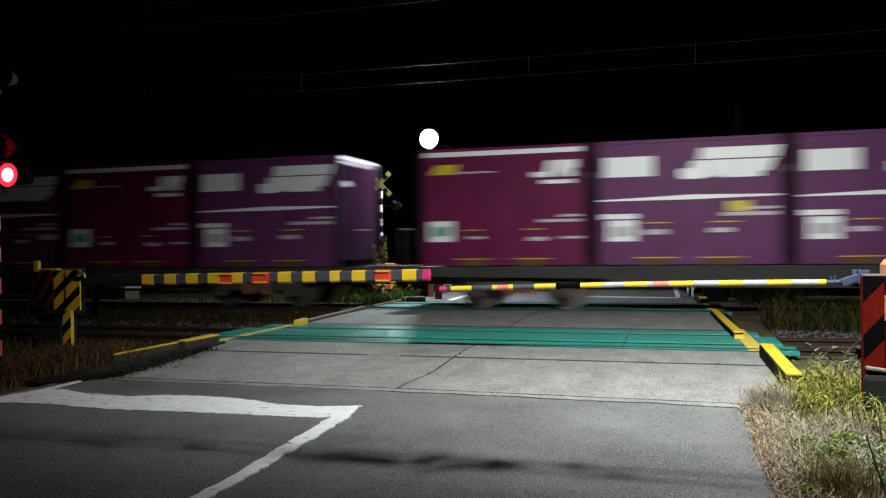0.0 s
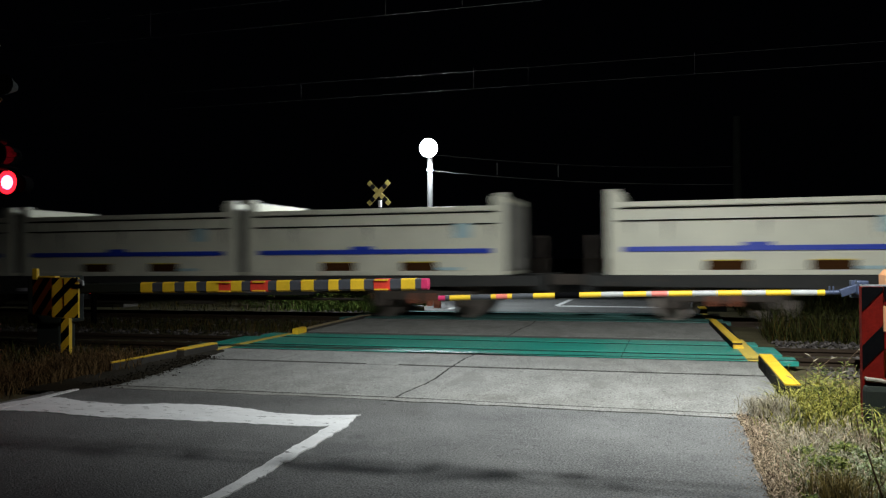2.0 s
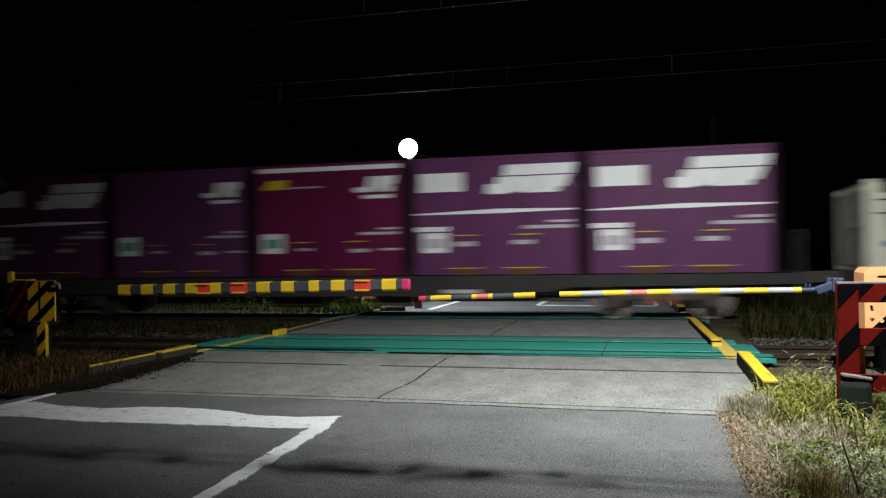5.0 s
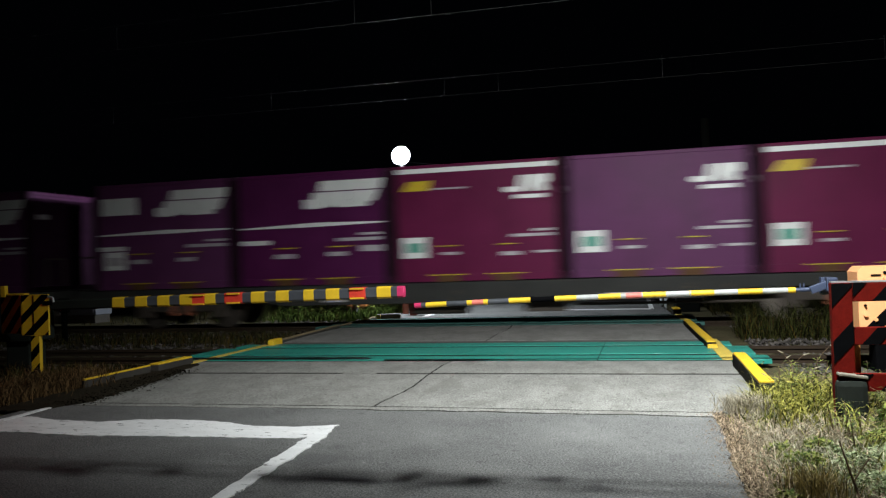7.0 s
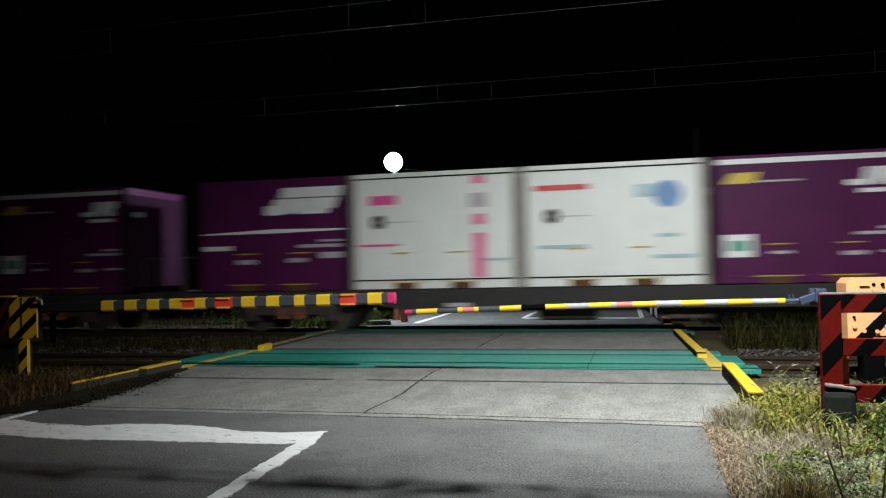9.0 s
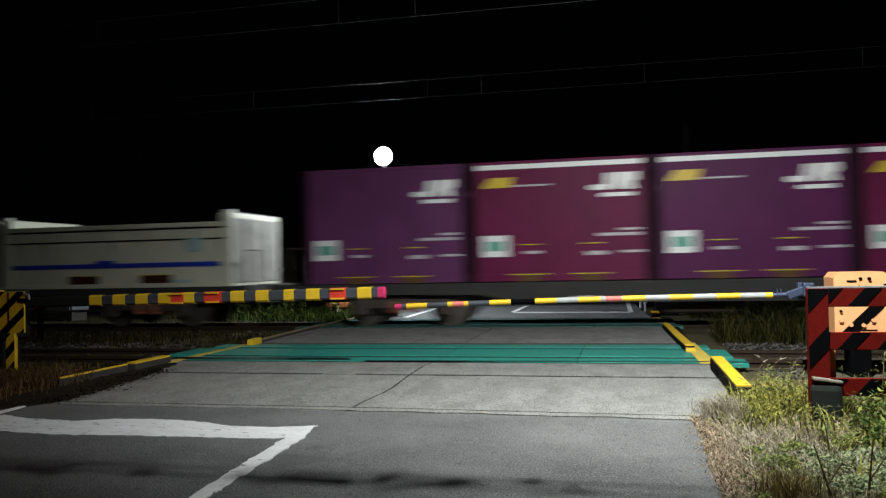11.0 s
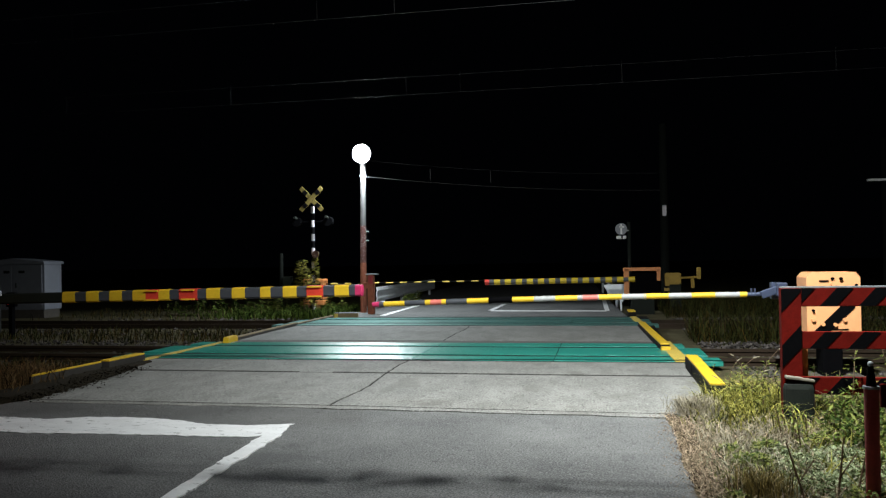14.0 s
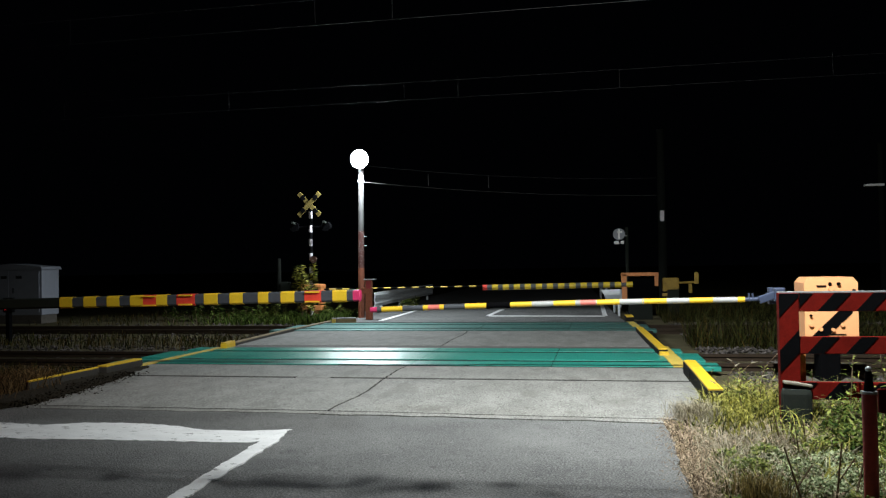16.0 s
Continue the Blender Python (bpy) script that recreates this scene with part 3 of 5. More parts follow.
def barrier_machine(at):
    ob = thing("barrier_machine", "bright orange barrier machine casing with a black slanted stripe", "barrier machine", "", at)
    w, d, z0, z1 = 0.57, 0.46, 0.42, 1.15
    prof = [(-w / 2, z0), (w / 2, z0), (w / 2, z1 - 0.06), (w / 2 - 0.05, z1), (-w / 2 + 0.05, z1), (-w / 2, z1 - 0.06)]
    part("casing", Shape().slab(prof, d, lambda a, b, q: (a, q - d / 2, b)), ORANGE, ob)
    part("lid_seam", Shape().box((0, -d / 2 - 0.002, 0.985), (w - 0.02, 0.008, 0.012)), BLACK, ob)
    bands = diagonal_bands(-w / 2 + 0.03, w / 2 - 0.06, 0.46, 0.93, 5.0, 0.17, 1.0, -0.69)
    sh = Shape()
    for p in bands:
        sh.slab(p, 0.008, lambda a, b, q: (a, -d / 2 - 0.006 + q, b))
    part("black_stripe", sh, BLACK, ob)
    part("slot", Shape().box((-0.1, -d / 2 - 0.004, 1.05), (0.1, 0.012, 0.018)), BLACK, ob)
    for x, z, r in ((-0.01, 1.075, 0.018), (0.08, 1.075, 0.018), (0.0, 1.02, 0.03), (0.24, 1.0, 0.016)):
        part("knob", Shape().cyl((x, -d / 2 - 0.03, z), (x, -d / 2 + 0.01, z), r, 12), ORANGE if r > 0.02 else BLACK, ob)
    for x, z in ((-0.12, 0.56), (0.01, 0.555), (-0.22, 0.61), (0.11, 0.61), (-0.22, 0.716)):
        part("bolt", Shape().cyl((x, -d / 2 - 0.03, z), (x, -d / 2 + 0.01, z), 0.022 if z < 0.7 else 0.014, 10), ORANGE if z < 0.63 else BLACK, ob)
    part("hasp", Shape().box((0.2, -d / 2 - 0.02, 0.86), (0.14, 0.03, 0.02), 0.004).box((0.27, -d / 2 - 0.02, 0.83), (0.03, 0.03, 0.05), 0.004), STEEL, ob)
    part("label_bar", Shape().box((0.05, -d / 2 - 0.004, 0.5), (0.2, 0.008, 0.012)), BLACK, ob)
    part("pedestal", Shape().box((0, 0, 0.16), (0.22, 0.3, 0.54), 0.02), BLACK, ob)
    part("base_plate", Shape().box((0, 0, -0.1), (0.7, 0.6, 0.12), 0.01), SLEEPER, ob)
    part("crank_arm", Shape().cyl((-w / 2, 0.15, 0.9), (-0.55, 0.15, 0.93), 0.04).box((-0.55, 0.15, 0.93), (0.1, 0.12, 0.2), 0.01), BLUE_STEEL, ob)
    return ob


def striped_board(owner, x0, x1, z0, z1, y, thick=0.045, base=RED_BOARD, stripe=BLACK, period=0.3, slope=0.9, width=0.13, shift=0.0, name="board"):
    b = part(name, Shape().box(((x0 + x1) / 2, y, (z0 + z1) / 2), (x1 - x0, thick, z1 - z0), 0.006), base, owner)
    for p in diagonal_bands(x0 + 0.002, x1 - 0.002, z0 + 0.003, z1 - 0.003, period, width, slope, shift):
        part("stripe", Shape().slab(p, 0.008, lambda a, c, q: (a, y - thick / 2 - 0.004 + q, c)), stripe, b)
    return b


def red_guard():
    ob = thing("guard_fence", "dark red and black striped board fence in the weeds", "fence")
    striped_board(ob, 1.47, 1.63, -0.12, 1.07, 7.2, 0.09, period=0.42, width=0.17, slope=0.9, shift=0.1, name="post")
    part("post_cap", Shape().box((2.25, 7.2, 1.077), (1.55, 0.07, 0.012)), STEEL, ob)
    striped_board(ob, 1.634, 3.1, 0.915, 1.07, 7.19, 0.05, shift=0.05)
    striped_board(ob, 1.634, 3.1, 0.56, 0.705, 7.19, 0.05, shift=-0.02)
    lower = striped_board(ob, 1.62, 3.1, 0.19, 0.335, 7.13, 0.05, shift=0.12)
    part("chipped_end", Shape().box((1.59, 7.1, 0.32), (0.22, 0.1, 0.025), 0.008, Matrix.Rotation(0.13, 4, "Y")), PALE_WOOD, lower)
    # dark block stands in for the shadow at the foot of the fence
    part("shade_block", Shape().box((1.58, 7.1, 0.08), (0.24, 0.12, 0.42), 0.05), POLE_DARK, ob, "dark block standing in for shadow")
    part("rear_post", Shape().box((1.665, 7.3, 0.25), (0.07, 0.07, 0.7), 0.008), ORANGE_OLD, ob)
    striped_board(ob, 2.95, 3.1, -0.12, 1.07, 7.25, 0.09, period=0.42, width=0.17, name="post")
    return ob


def red_stake():
    ob = thing("marker_post", "slim dark red post with a black pointed tip", "post", "", (1.445, 4.8, 0))
    part("shaft", Shape().cyl((0, 0, -0.12), (0, 0, 0.6), 0.038, 18), POST_RED, ob, smooth=True)
    part("collar", Shape().cyl((0, 0, 0.6), (0, 0, 0.615), 0.043, 18), STEEL, ob)
    part("tip", Shape().cyl((0, 0, 0.615), (0, 0, 0.73), 0.028, 16, 0.014), BLACK, ob)
    part("tip_stud", Shape().ball((0, 0, 0.735), 0.017), STEEL, ob)
    part("side_board", Shape().box((0.35, 0.02, 0.56), (0.6, 0.03, 0.13), 0.005), RED_BOARD, ob)
    return ob


def left_guard():
    ob = thing("striped_guard", "yellow and black striped steel guard box on a post", "guard", "", (-8.3, 9.3, 0))
    front = striped_board(ob, -0.08, 0.36, 0.53, 1.09, 0, 0.03, YELLOW, BLACK, 0.34, 1.15, 0.145, 0.02, "front_plate")
    part("seam", Shape().box((0.12, -0.02, 0.81), (0.012, 0.008, 0.54)), BLACK, front)
    part("notch", Shape().box((0.35, -0.02, 0.97), (0.16, 0.02, 0.06), 0.01), BLACK, front)
    side = part("side_plate", Shape().box((-0.335, 0.095, 0.82), (0.53, 0.03, 0.54), 0.006, Matrix.Rotation(radians(-20), 4, "Z")), YELLOW, ob)
    for p in diagonal_bands(-0.26, 0.26, -0.265, 0.265, 0.34, 0.17, 1.15, 0.1):
        part("stripe", Shape().slab(p, 0.008, lambda a, c, q: Vector((-0.335, 0.095, 0.82)) + Matrix.Rotation(radians(-20), 3, "Z") @ Vector((a, -0.019 + q, c))), BLACK, side)
    striped_board(ob, 0.07, 0.21, -0.12, 0.528, 0.01, 0.06, YELLOW, BLACK, 0.28, 1.0, 0.14, 0.05, "post")
    part("hook", Shape().cyl((0.36, -0.02, 1.06), (0.44, -0.02, 1.04), 0.016, 8).cyl((0.44, -0.02, 1.04), (0.45, -0.02, 0.98), 0.016, 8), STEEL, ob)
    part("bracket", Shape().box((-0.5, 0.14, 1.14), (0.08, 0.06, 0.16), 0.01).box((-0.2, 0.06, 1.1), (0.3, 0.1, 0.02), 0.006), YELLOW, ob)
    dark = thing("barrier_machine", "unlit dark barrier machine casing behind the striped guard", "barrier machine", "", (-8.95, 10.0, 0))
    part("casing", Shape().box((0, 0, 0.75), (0.6, 0.5, 0.7), 0.03), POLE_DARK, dark)
    part("pedestal", Shape().box((0, 0, 0.14), (0.4, 0.34, 0.54), 0.02), POLE_DARK, dark)
    return ob


# ---- signal posts ----
def crossbuck(owner, x, z, y, arm=0.62, width=0.12):
    for s in (1, -1):
        turn = Matrix.Rotation(s * radians(45), 4, "Y")
        b = part("cross_arm", Shape().box((x, y + 0.012 * s, z), (arm * 2, 0.02, width), 0.004, turn), DULL_YELLOW, owner)
        for k in (-0.36, 0.0, 0.36):
            if abs(k) < 0.1 and s < 0:
                continue
            c = Vector((x, y + 0.012 * s, z)) + turn.to_3x3() @ Vector((k * arm * 1.6, -0.012, 0))
            part("arm_stripe", Shape().box(c, (0.13, 0.006, width - 0.006), 0, turn), BLACK, b)


lenses = []                      # the two turning lenses of the near signal, low and high


def near_signal():
    ob = thing("crossing_signal", "red and black warning post with lit red lamps", "signal", "", (-7.08, 7.0, 0))
    z, k = -0.12, 0
    while z < 3.7:
        h = 0.17
        part("post_band", Shape().cyl((0, 0, z), (0, 0, z + h), 0.055, 16), RED_BAND if k % 2 == 0 else BLACK, ob, smooth=True)
        z, k = z + h, k + 1
    crossbuck(ob, -0.16, 3.35, -0.1, 0.46, 0.11)
    part("speaker", Shape().cyl((0.28, 0.0, 3.2), (0.3, -0.16, 3.2), 0.05, 14, 0.11), POLE_DARK, ob, "dark grey warning speaker")
    for z in (2.16, 2.47):
        part("lamp_arm", Shape().box((0.05, -0.02, z), (0.6, 0.05, 0.05), 0.006), BLACK, ob)
    for x, zz in ((0.36, 2.16), (0.21, 2.47)):
        h = part("lamp_head", Shape().cyl((x, 0.1, zz), (x, -0.03, zz), 0.08, 20, 0.1), BLACK, ob)
        part("hood", Shape().cyl((x, -0.05, zz + 0.14), (x, -0.3, zz + 0.15), 0.03, 12), BLACK, h)
        lens = part("lens", Shape().cyl((0, -0.012, 0), (0, 0.012, 0), 0.125, 24).ball((0, -0.012, 0), 0.075, (1, 0.35, 1)), RED_RIM, h, "red lens that glows on one side only", smooth=True)
        lens.location = (x, -0.17, zz)
        lens.data.materials.append(RED_GLOW)
        lens.data.materials.append(BLACK)
        for f in lens.data.polygons:
            f.material_index = 2 if f.center.y > -0.0115 else 1 if f.center.y < -0.0125 else 0
        lenses.append(lens)
    return ob


def far_signal():
    ob = thing("crossing_signal", "far crossing post with a dim yellow crossbuck and vines", "signal", "", (-7.8, 20.9, 0))
    z, k = -0.12, 0
    while z < 3.0:
        part("post_band", Shape().cyl((0, 0, z), (0, 0, z + 0.19), 0.05, 14), MARK_GREY if k % 2 else BLACK, ob, smooth=True)
        z, k = z + 0.19, k + 1
    crossbuck(ob, 0, 3.12, -0.09, 0.44, 0.13)
    part("lamp_arm", Shape().box((0, 0, 2.5), (1.0, 0.05, 0.05), 0.006), BLACK, ob)
    for x in (-0.45, 0.45):
        h = part("lamp_head", Shape().cyl((x, 0.1, 2.5), (x, -0.06, 2.5), 0.13, 18), BLACK, ob)
        part("hood", Shape().cyl((x, -0.06, 2.6), (x, -0.22, 2.62), 0.035, 10), POLE_DARK, h)
    part("speaker", Shape().cyl((0.14, -0.05, 1.62), (0.14, -0.2, 1.6), 0.05, 12, 0.1), POLE_RED, ob)
    return ob


def far_machine():
    ob = thing("barrier_machine", "small orange barrier machine among vines beyond the tracks", "barrier machine", "far barrier machines", (-7.95, 21.45, 0))
    part("casing_frame", Shape().box((0, 0, 0.85), (0.6, 0.4, 0.12), 0.02).box((-0.26, 0, 0.6), (0.08, 0.4, 0.5), 0.01).box((0.26, 0, 0.6), (0.08, 0.4, 0.5), 0.01).box((0, 0, 0.25), (0.6, 0.4, 0.14), 0.02), ORANGE_OLD, ob)
    part("casing_door", Shape().box((0, -0.1, 0.55), (0.46, 0.05, 0.5), 0.01), POLE_DARK, ob)
    part("pedestal", Shape().box((0, 0, 0.05), (0.36, 0.3, 0.34), 0.02), RUST, ob)
    return ob


def far_bars():
    ob = thing("crossing_barrier", "far slim black and yellow barrier bar, lowered", "barrier", "barrier bars")
    a, seq = -7.7, []
    while a < -3.25:
        seq += [(a, a + 0.2, BLACK), (a + 0.2, a + 0.4, YELLOW_OLD)]
        a += 0.4
    banded_bar(ob, 21.5, 0.02, seq, lambda x: 0.775 + (x + 6.39) * 0.008)
    ob = thing("crossing_barrier", "far thick black and yellow barrier bar, lowered", "barrier", "barrier bars")
    a, seq = -3.0, [(-3.12, -3.0, RED_BAND)]
    while a < 0.75:
        seq += [(a, a + 0.13, GREY_BAND), (a + 0.13, a + 0.295, MARK_YELLOW)]
        a += 0.295
    banded_bar(ob, 21.5, 0.075, seq, lambda x: 0.76 + (x + 3.0) * 0.01)
    ob = thing("barrier_machine", "orange framed barrier machine at the far roadside", "barrier machine", "far barrier machines", (1.02, 21.6, 0))
    part("frame", Shape().box((0, 0, 1.06), (0.95, 0.3, 0.09), 0.01).box((-0.4, 0, 0.7), (0.13, 0.3, 0.75), 0.01).box((0.42, 0, 0.9), (0.09, 0.3, 0.3), 0.01).box((0, 0, 0.36), (0.95, 0.3, 0.09), 0.01), ORANGE_OLD, ob, "orange frame")
    # black box fills the open frame in place of its dark inside
    part("dark_inside", Shape().box((0.08, 0.1, 0.68), (0.75, 0.24, 0.56), 0.04), BLACK, ob)
    part("foot", Shape().box((0, 0, 0.1), (0.6, 0.3, 0.46), 0.02), POLE_DARK, ob)
    ob = thing("counterweight", "yellow counterweight arm of the far barrier", "barrier part", "", (1.95, 21.6, 0))
    part("weight", Shape().box((-0.15, 0, 0.78), (0.42, 0.2, 0.36), 0.05).cyl((-0.15, -0.12, 0.78), (-0.15, 0.1, 0.78), 0.1), WEIGHT_YELLOW, ob)
    part("arm", Shape().cyl((0, 0, 0.82), (0.55, 0, 0.84), 0.03).box((0.5, 0, 0.94), (0.1, 0.1, 0.3), 0.01).box((0.34, 0, 0.68), (0.09, 0.1, 0.24), 0.01), WEIGHT_YELLOW, ob)
    part("stand", Shape().box((-0.1, 0, 0.28), (0.3, 0.2, 0.8), 0.02), POLE_DARK, ob)
    part("low_weight", Shape().box((-0.2, 0, 0.52), (0.34, 0.18, 0.08), 0.01), WEIGHT_YELLOW, ob)


def lamp_pole():
    ob = thing("street_lamp", "pale lamp pole with a bright floodlight beyond the tracks", "street lamp", "", (-6.38, 20.9, 0), 0, 0.6)
    for z0, z1, r, m in ((-0.12, 1.35, 0.088, RUST), (1.35, 2.35, 0.084, POLE_RED), (2.35, 4.42, 0.078, POLE_GREY)):
        part("pole_section", Shape().cyl((0, 0, z0), (0, 0, z1), r, 18), m, ob, smooth=True)
    part("band_clamp", Shape().cyl((0, 0, 3.68), (0, 0, 3.74), 0.095, 18), STEEL, ob)
    part("rung", Shape().cyl((0, 0, 2.2), (0.16, 0, 2.2), 0.012), STEEL, ob)
    part("rung", Shape().cyl((0, 0, 1.95), (0.16, 0, 1.95), 0.012), STEEL, ob)
    head = part("lamp_head", Shape().cyl((0, 0.06, 4.32), (0, -0.12, 4.3), 0.2, 24, 0.26), STEEL, ob)
    # lens made larger than the real lamp, to take in its glare
    part("lens", Shape().ball((0, -0.16, 4.3), 0.25, (1, 0.4, 1), 24), LAMP_GLOW, head, "glowing white floodlight lens", smooth=True)
    part("arm", Shape().cyl((0, 0, 4.2), (0.0, -0.1, 4.32), 0.03), STEEL, ob)
    return ob


def near_lamp():
    ob = thing("street_lamp", "grey roadside lamp pole with a lit white head", "street lamp", "", (NEAR_LAMP[0] + 2.3, NEAR_LAMP[1] - 0.3, 0))
    part("pole", Shape().cyl((0, 0, -0.12), (0, 0, 5.9), 0.1, 18, 0.07), POLE_GREY, ob, smooth=True)
    part("arm", Shape().cyl((0, 0, 5.45), (-2.2, 0.25, 5.6), 0.03), STEEL, ob)
    head = part("lamp_head", Shape().box((-2.3, 0.3, 5.6), (0.5, 0.24, 0.1), 0.03), STEEL, ob)
    part("lens", Shape().box((-2.3, 0.3, 5.542), (0.4, 0.18, 0.012), 0.004), LAMP_GLOW, head)
    return ob


def rusty_post():
    ob = thing("rusty_post", "short rusty steel post with a pale cap by the lamp pole", "post", "", (-5.95, 20.2, 0))
    part("shaft", Shape().box((0, 0, 0.45), (0.17, 0.14, 1.14), 0.015), RUST, ob)
    part("red_panel", Shape().box((0.01, -0.075, 0.9), (0.12, 0.012, 0.2), 0.003), POST_RED, ob, "faded red panel")
    part("cap", Shape().box((0.03, 0, 1.04), (0.3, 0.2, 0.03), 0.006), STEEL, ob)
    part("bracket", Shape().box((-0.14, 0, 0.75), (0.1, 0.1, 0.16), 0.01).box((0.0, -0.09, 0.26), (0.1, 0.03, 0.06)), RUST, ob)
    return ob


def guard_rail(pts, z0, z1, n_posts, group):
    ob = thing("guard_rail", "pale grey steel guard rail beside the far road", "guard rail", group)
    (x0, y0), (x1, y1) = pts
    d = Vector((x1 - x0, y1 - y0, 0))
    u = d.normalized()
    nrm = Vector((-u.y, u.x, 0))
    prof = [(0, z0), (0.035, z0 + 0.09), (0.01, (z0 + z1) / 2 - 0.02), (0.01, (z0 + z1) / 2 + 0.02), (0.035, z1 - 0.09), (0, z1)]
    sh = Shape()
    ring = [p for p in prof] + [(a - 0.02, b) for a, b in reversed(prof)]
    base = Vector((x0, y0, 0))
    sh.slab(ring, d.length, lambda a, b, q: base + u * q - nrm * a + Vector((0, 0, b)))
    part("beam", sh, RAIL_PAINT, ob)
    for k in range(n_posts):
        c = base + u * (d.length * (0.12 + 0.8 * k / max(1, n_posts - 1))) + nrm * 0.08
        part("post", Shape().cyl(c + Vector((0, 0, -0.12)), c + Vector((0, 0, z1 - 0.02)), 0.05, 12), RAIL_PAINT, ob, smooth=True)
    return ob


def round_sign():
    ob = thing("road_sign", "round grey road sign with a small plate on a thin post", "sign", "", (0.78, 23.7, 0))
    part("post", Shape().cyl((0, 0, -0.12), (0, 0, 2.4), 0.05, 12), POLE_DARK, ob, smooth=True)
    part("bracket", Shape().cyl((0, -0.04, 2.15), (-0.22, -0.04, 2.15), 0.015), STEEL, ob)
    d = part("disc", Shape().cyl((-0.22, -0.07, 2.2), (-0.22, -0.055, 2.2), 0.17, 28), CABINET, ob)
    part("mark", Shape().box((-0.22, -0.076, 2.2), (0.05, 0.008, 0.28)).box((-0.2, -0.076, 2.26), (0.14, 0.008, 0.05)), MARK_WHITE, d)
    p = part("plate", Shape().box((-0.22, -0.06, 1.96), (0.28, 0.012, 0.09), 0.003), MARK_WHITE, ob)
    part("plate_bar", Shape().box((-0.2, -0.07, 1.965), (0.05, 0.008, 0.08)), BLACK, p)
    return ob


def relay_cabinet():
    ob = thing("relay_cabinet", "grey steel relay cabinet with a sloped lid beside the track", "cabinet", "", (-17.0, 20.975, 0), 0)
    part("body", Shape().box((0, 0, 0.8), (2.1, 0.75, 1.34), 0.02), CABINET, ob)
    part("lid", Shape().slab([(-1.1, 1.46), (1.1, 1.46), (1.06, 1.54), (0, 1.64), (-1.06, 1.54)], 0.87, lambda a, b, q: (a, q - 0.435, b)), CABINET, ob)
    part("plinth", Shape().box((0, 0, 0.0), (2.0, 0.68, 0.26), 0.01), SLEEPER, ob)
    for x in (-0.52, 0.5):
        part("door", Shape().box((x, -0.382, 0.82), (0.94, 0.02, 1.22), 0.006), CABINET, ob)
    part("handle", Shape().box((0.12, -0.4, 0.85), (0.03, 0.03, 0.16), 0.006), POLE_DARK, ob)
    for x in (-0.2, 0.3):
        part("vent", Shape().box((x, -0.396, 1.24), (0.2, 0.012, 0.08), 0.003), POLE_DARK, ob)
    return ob


def small_red_lights():
    ob = thing("warning_light", "low dark post with two small red lights", "signal", "", (-12.0, 14.5, 0))
    part("post", Shape().box((0, 0, 0.3), (0.09, 0.09, 0.84), 0.01), BLACK, ob)
    part("head", Shape().box((0, 0, 0.7), (0.22, 0.1, 0.3), 0.02), BLACK, ob)
    part("lens", Shape().ball((-0.04, -0.06, 0.64), 0.035, (1, 0.4, 1)), RED_DIM, ob, "small red lens")
    part("lens", Shape().ball((0.04, -0.06, 0.76), 0.028, (1, 0.4, 1)), RED_DIM, ob, "small red lens")
    return ob


def plain_pole(x, y, h, r, label, plate=None):
    ob = thing("utility_pole", label, "pole", "poles beyond the tracks", (x, y, 0))
    part("shaft", Shape().cyl((0, 0, -0.12), (0, 0, h), r, 14, r * 0.8), FAR_POLE, ob, smooth=True)
    if plate:
        part("plate", Shape().box((0, -r - 0.01, plate), (0.11, 0.03, 0.3), 0.005), MARK_GREY, ob)
    return ob


barrier_left()
barrier_right()
barrier_machine((2.57, 10.0, 0))
red_guard()
red_stake()
left_guard()
near_signal()
far_signal()
far_machine()
far_bars()
lamp_pole()
near_lamp()
rusty_post()
guard_rail(((-6.5, 22.6), (-6.95, 33.0)), 0.2, 0.62, 4, "guard rails beyond the crossing")
right_rail = guard_rail(((0.56, 22.9), (0.05, 36.0)), 0.12, 0.5, 3, "guard rails beyond the crossing")
part("end_panel", Shape().slab([(0.02, 0.62), (0.62, 0.64), (0.62, 0.36), (0.14, 0.36), (0.1, 0.48)], 0.03, lambda a, b, q: (a, 22.82 + q, b)), RAIL_PAINT, right_rail, "pale flat end panel")
part("panel_leg", Shape().box((0.5, 22.86, 0.12), (0.06, 0.05, 0.5), 0.006), RAIL_PAINT, right_rail)
round_sign()
relay_cabinet()
small_red_lights()
plain_pole(1.78, 23.8, 5.2, 0.13, "dark concrete utility pole with a pale number plate", 2.7)
weed_pole = plain_pole(-8.95, 21.4, 1.65, 0.07, "short dark green post in the weeds")
part("junction_box", Shape().box((0.2, -0.02, 0.86), (0.26, 0.16, 0.26), 0.02), POLE_DARK, weed_pole, "small dark green junction box")
pole = plain_pole(7.75, 24.2, 4.6, 0.09, "dark pole with a pale unlit lamp head")
part("unlit_lamp", Shape().box((-0.2, -0.05, 3.42), (0.5, 0.2, 0.07), 0.02), MARK_WHITE, pole)


def wire(label, p, q, r=0.012, sag=0.0, n=12, group="overhead wires"):
    cu = bpy.data.curves.new("wire", "CURVE")
    cu.dimensions, cu.bevel_depth, cu.bevel_resolution = "3D", r, 1
    sp = cu.splines.new("POLY")
    sp.points.add(n)
    p, q = Vector(p), Vector(q)
    for i in range(n + 1):
        k = i / n
        c = p.lerp(q, k) - Vector((0, 0, 4 * sag * k * (1 - k)))
        sp.points[i].co = (*c, 1)
    cu.materials.append(CABLE)
    return tagged(new("overhead_wire", cu), label, "wire", group)


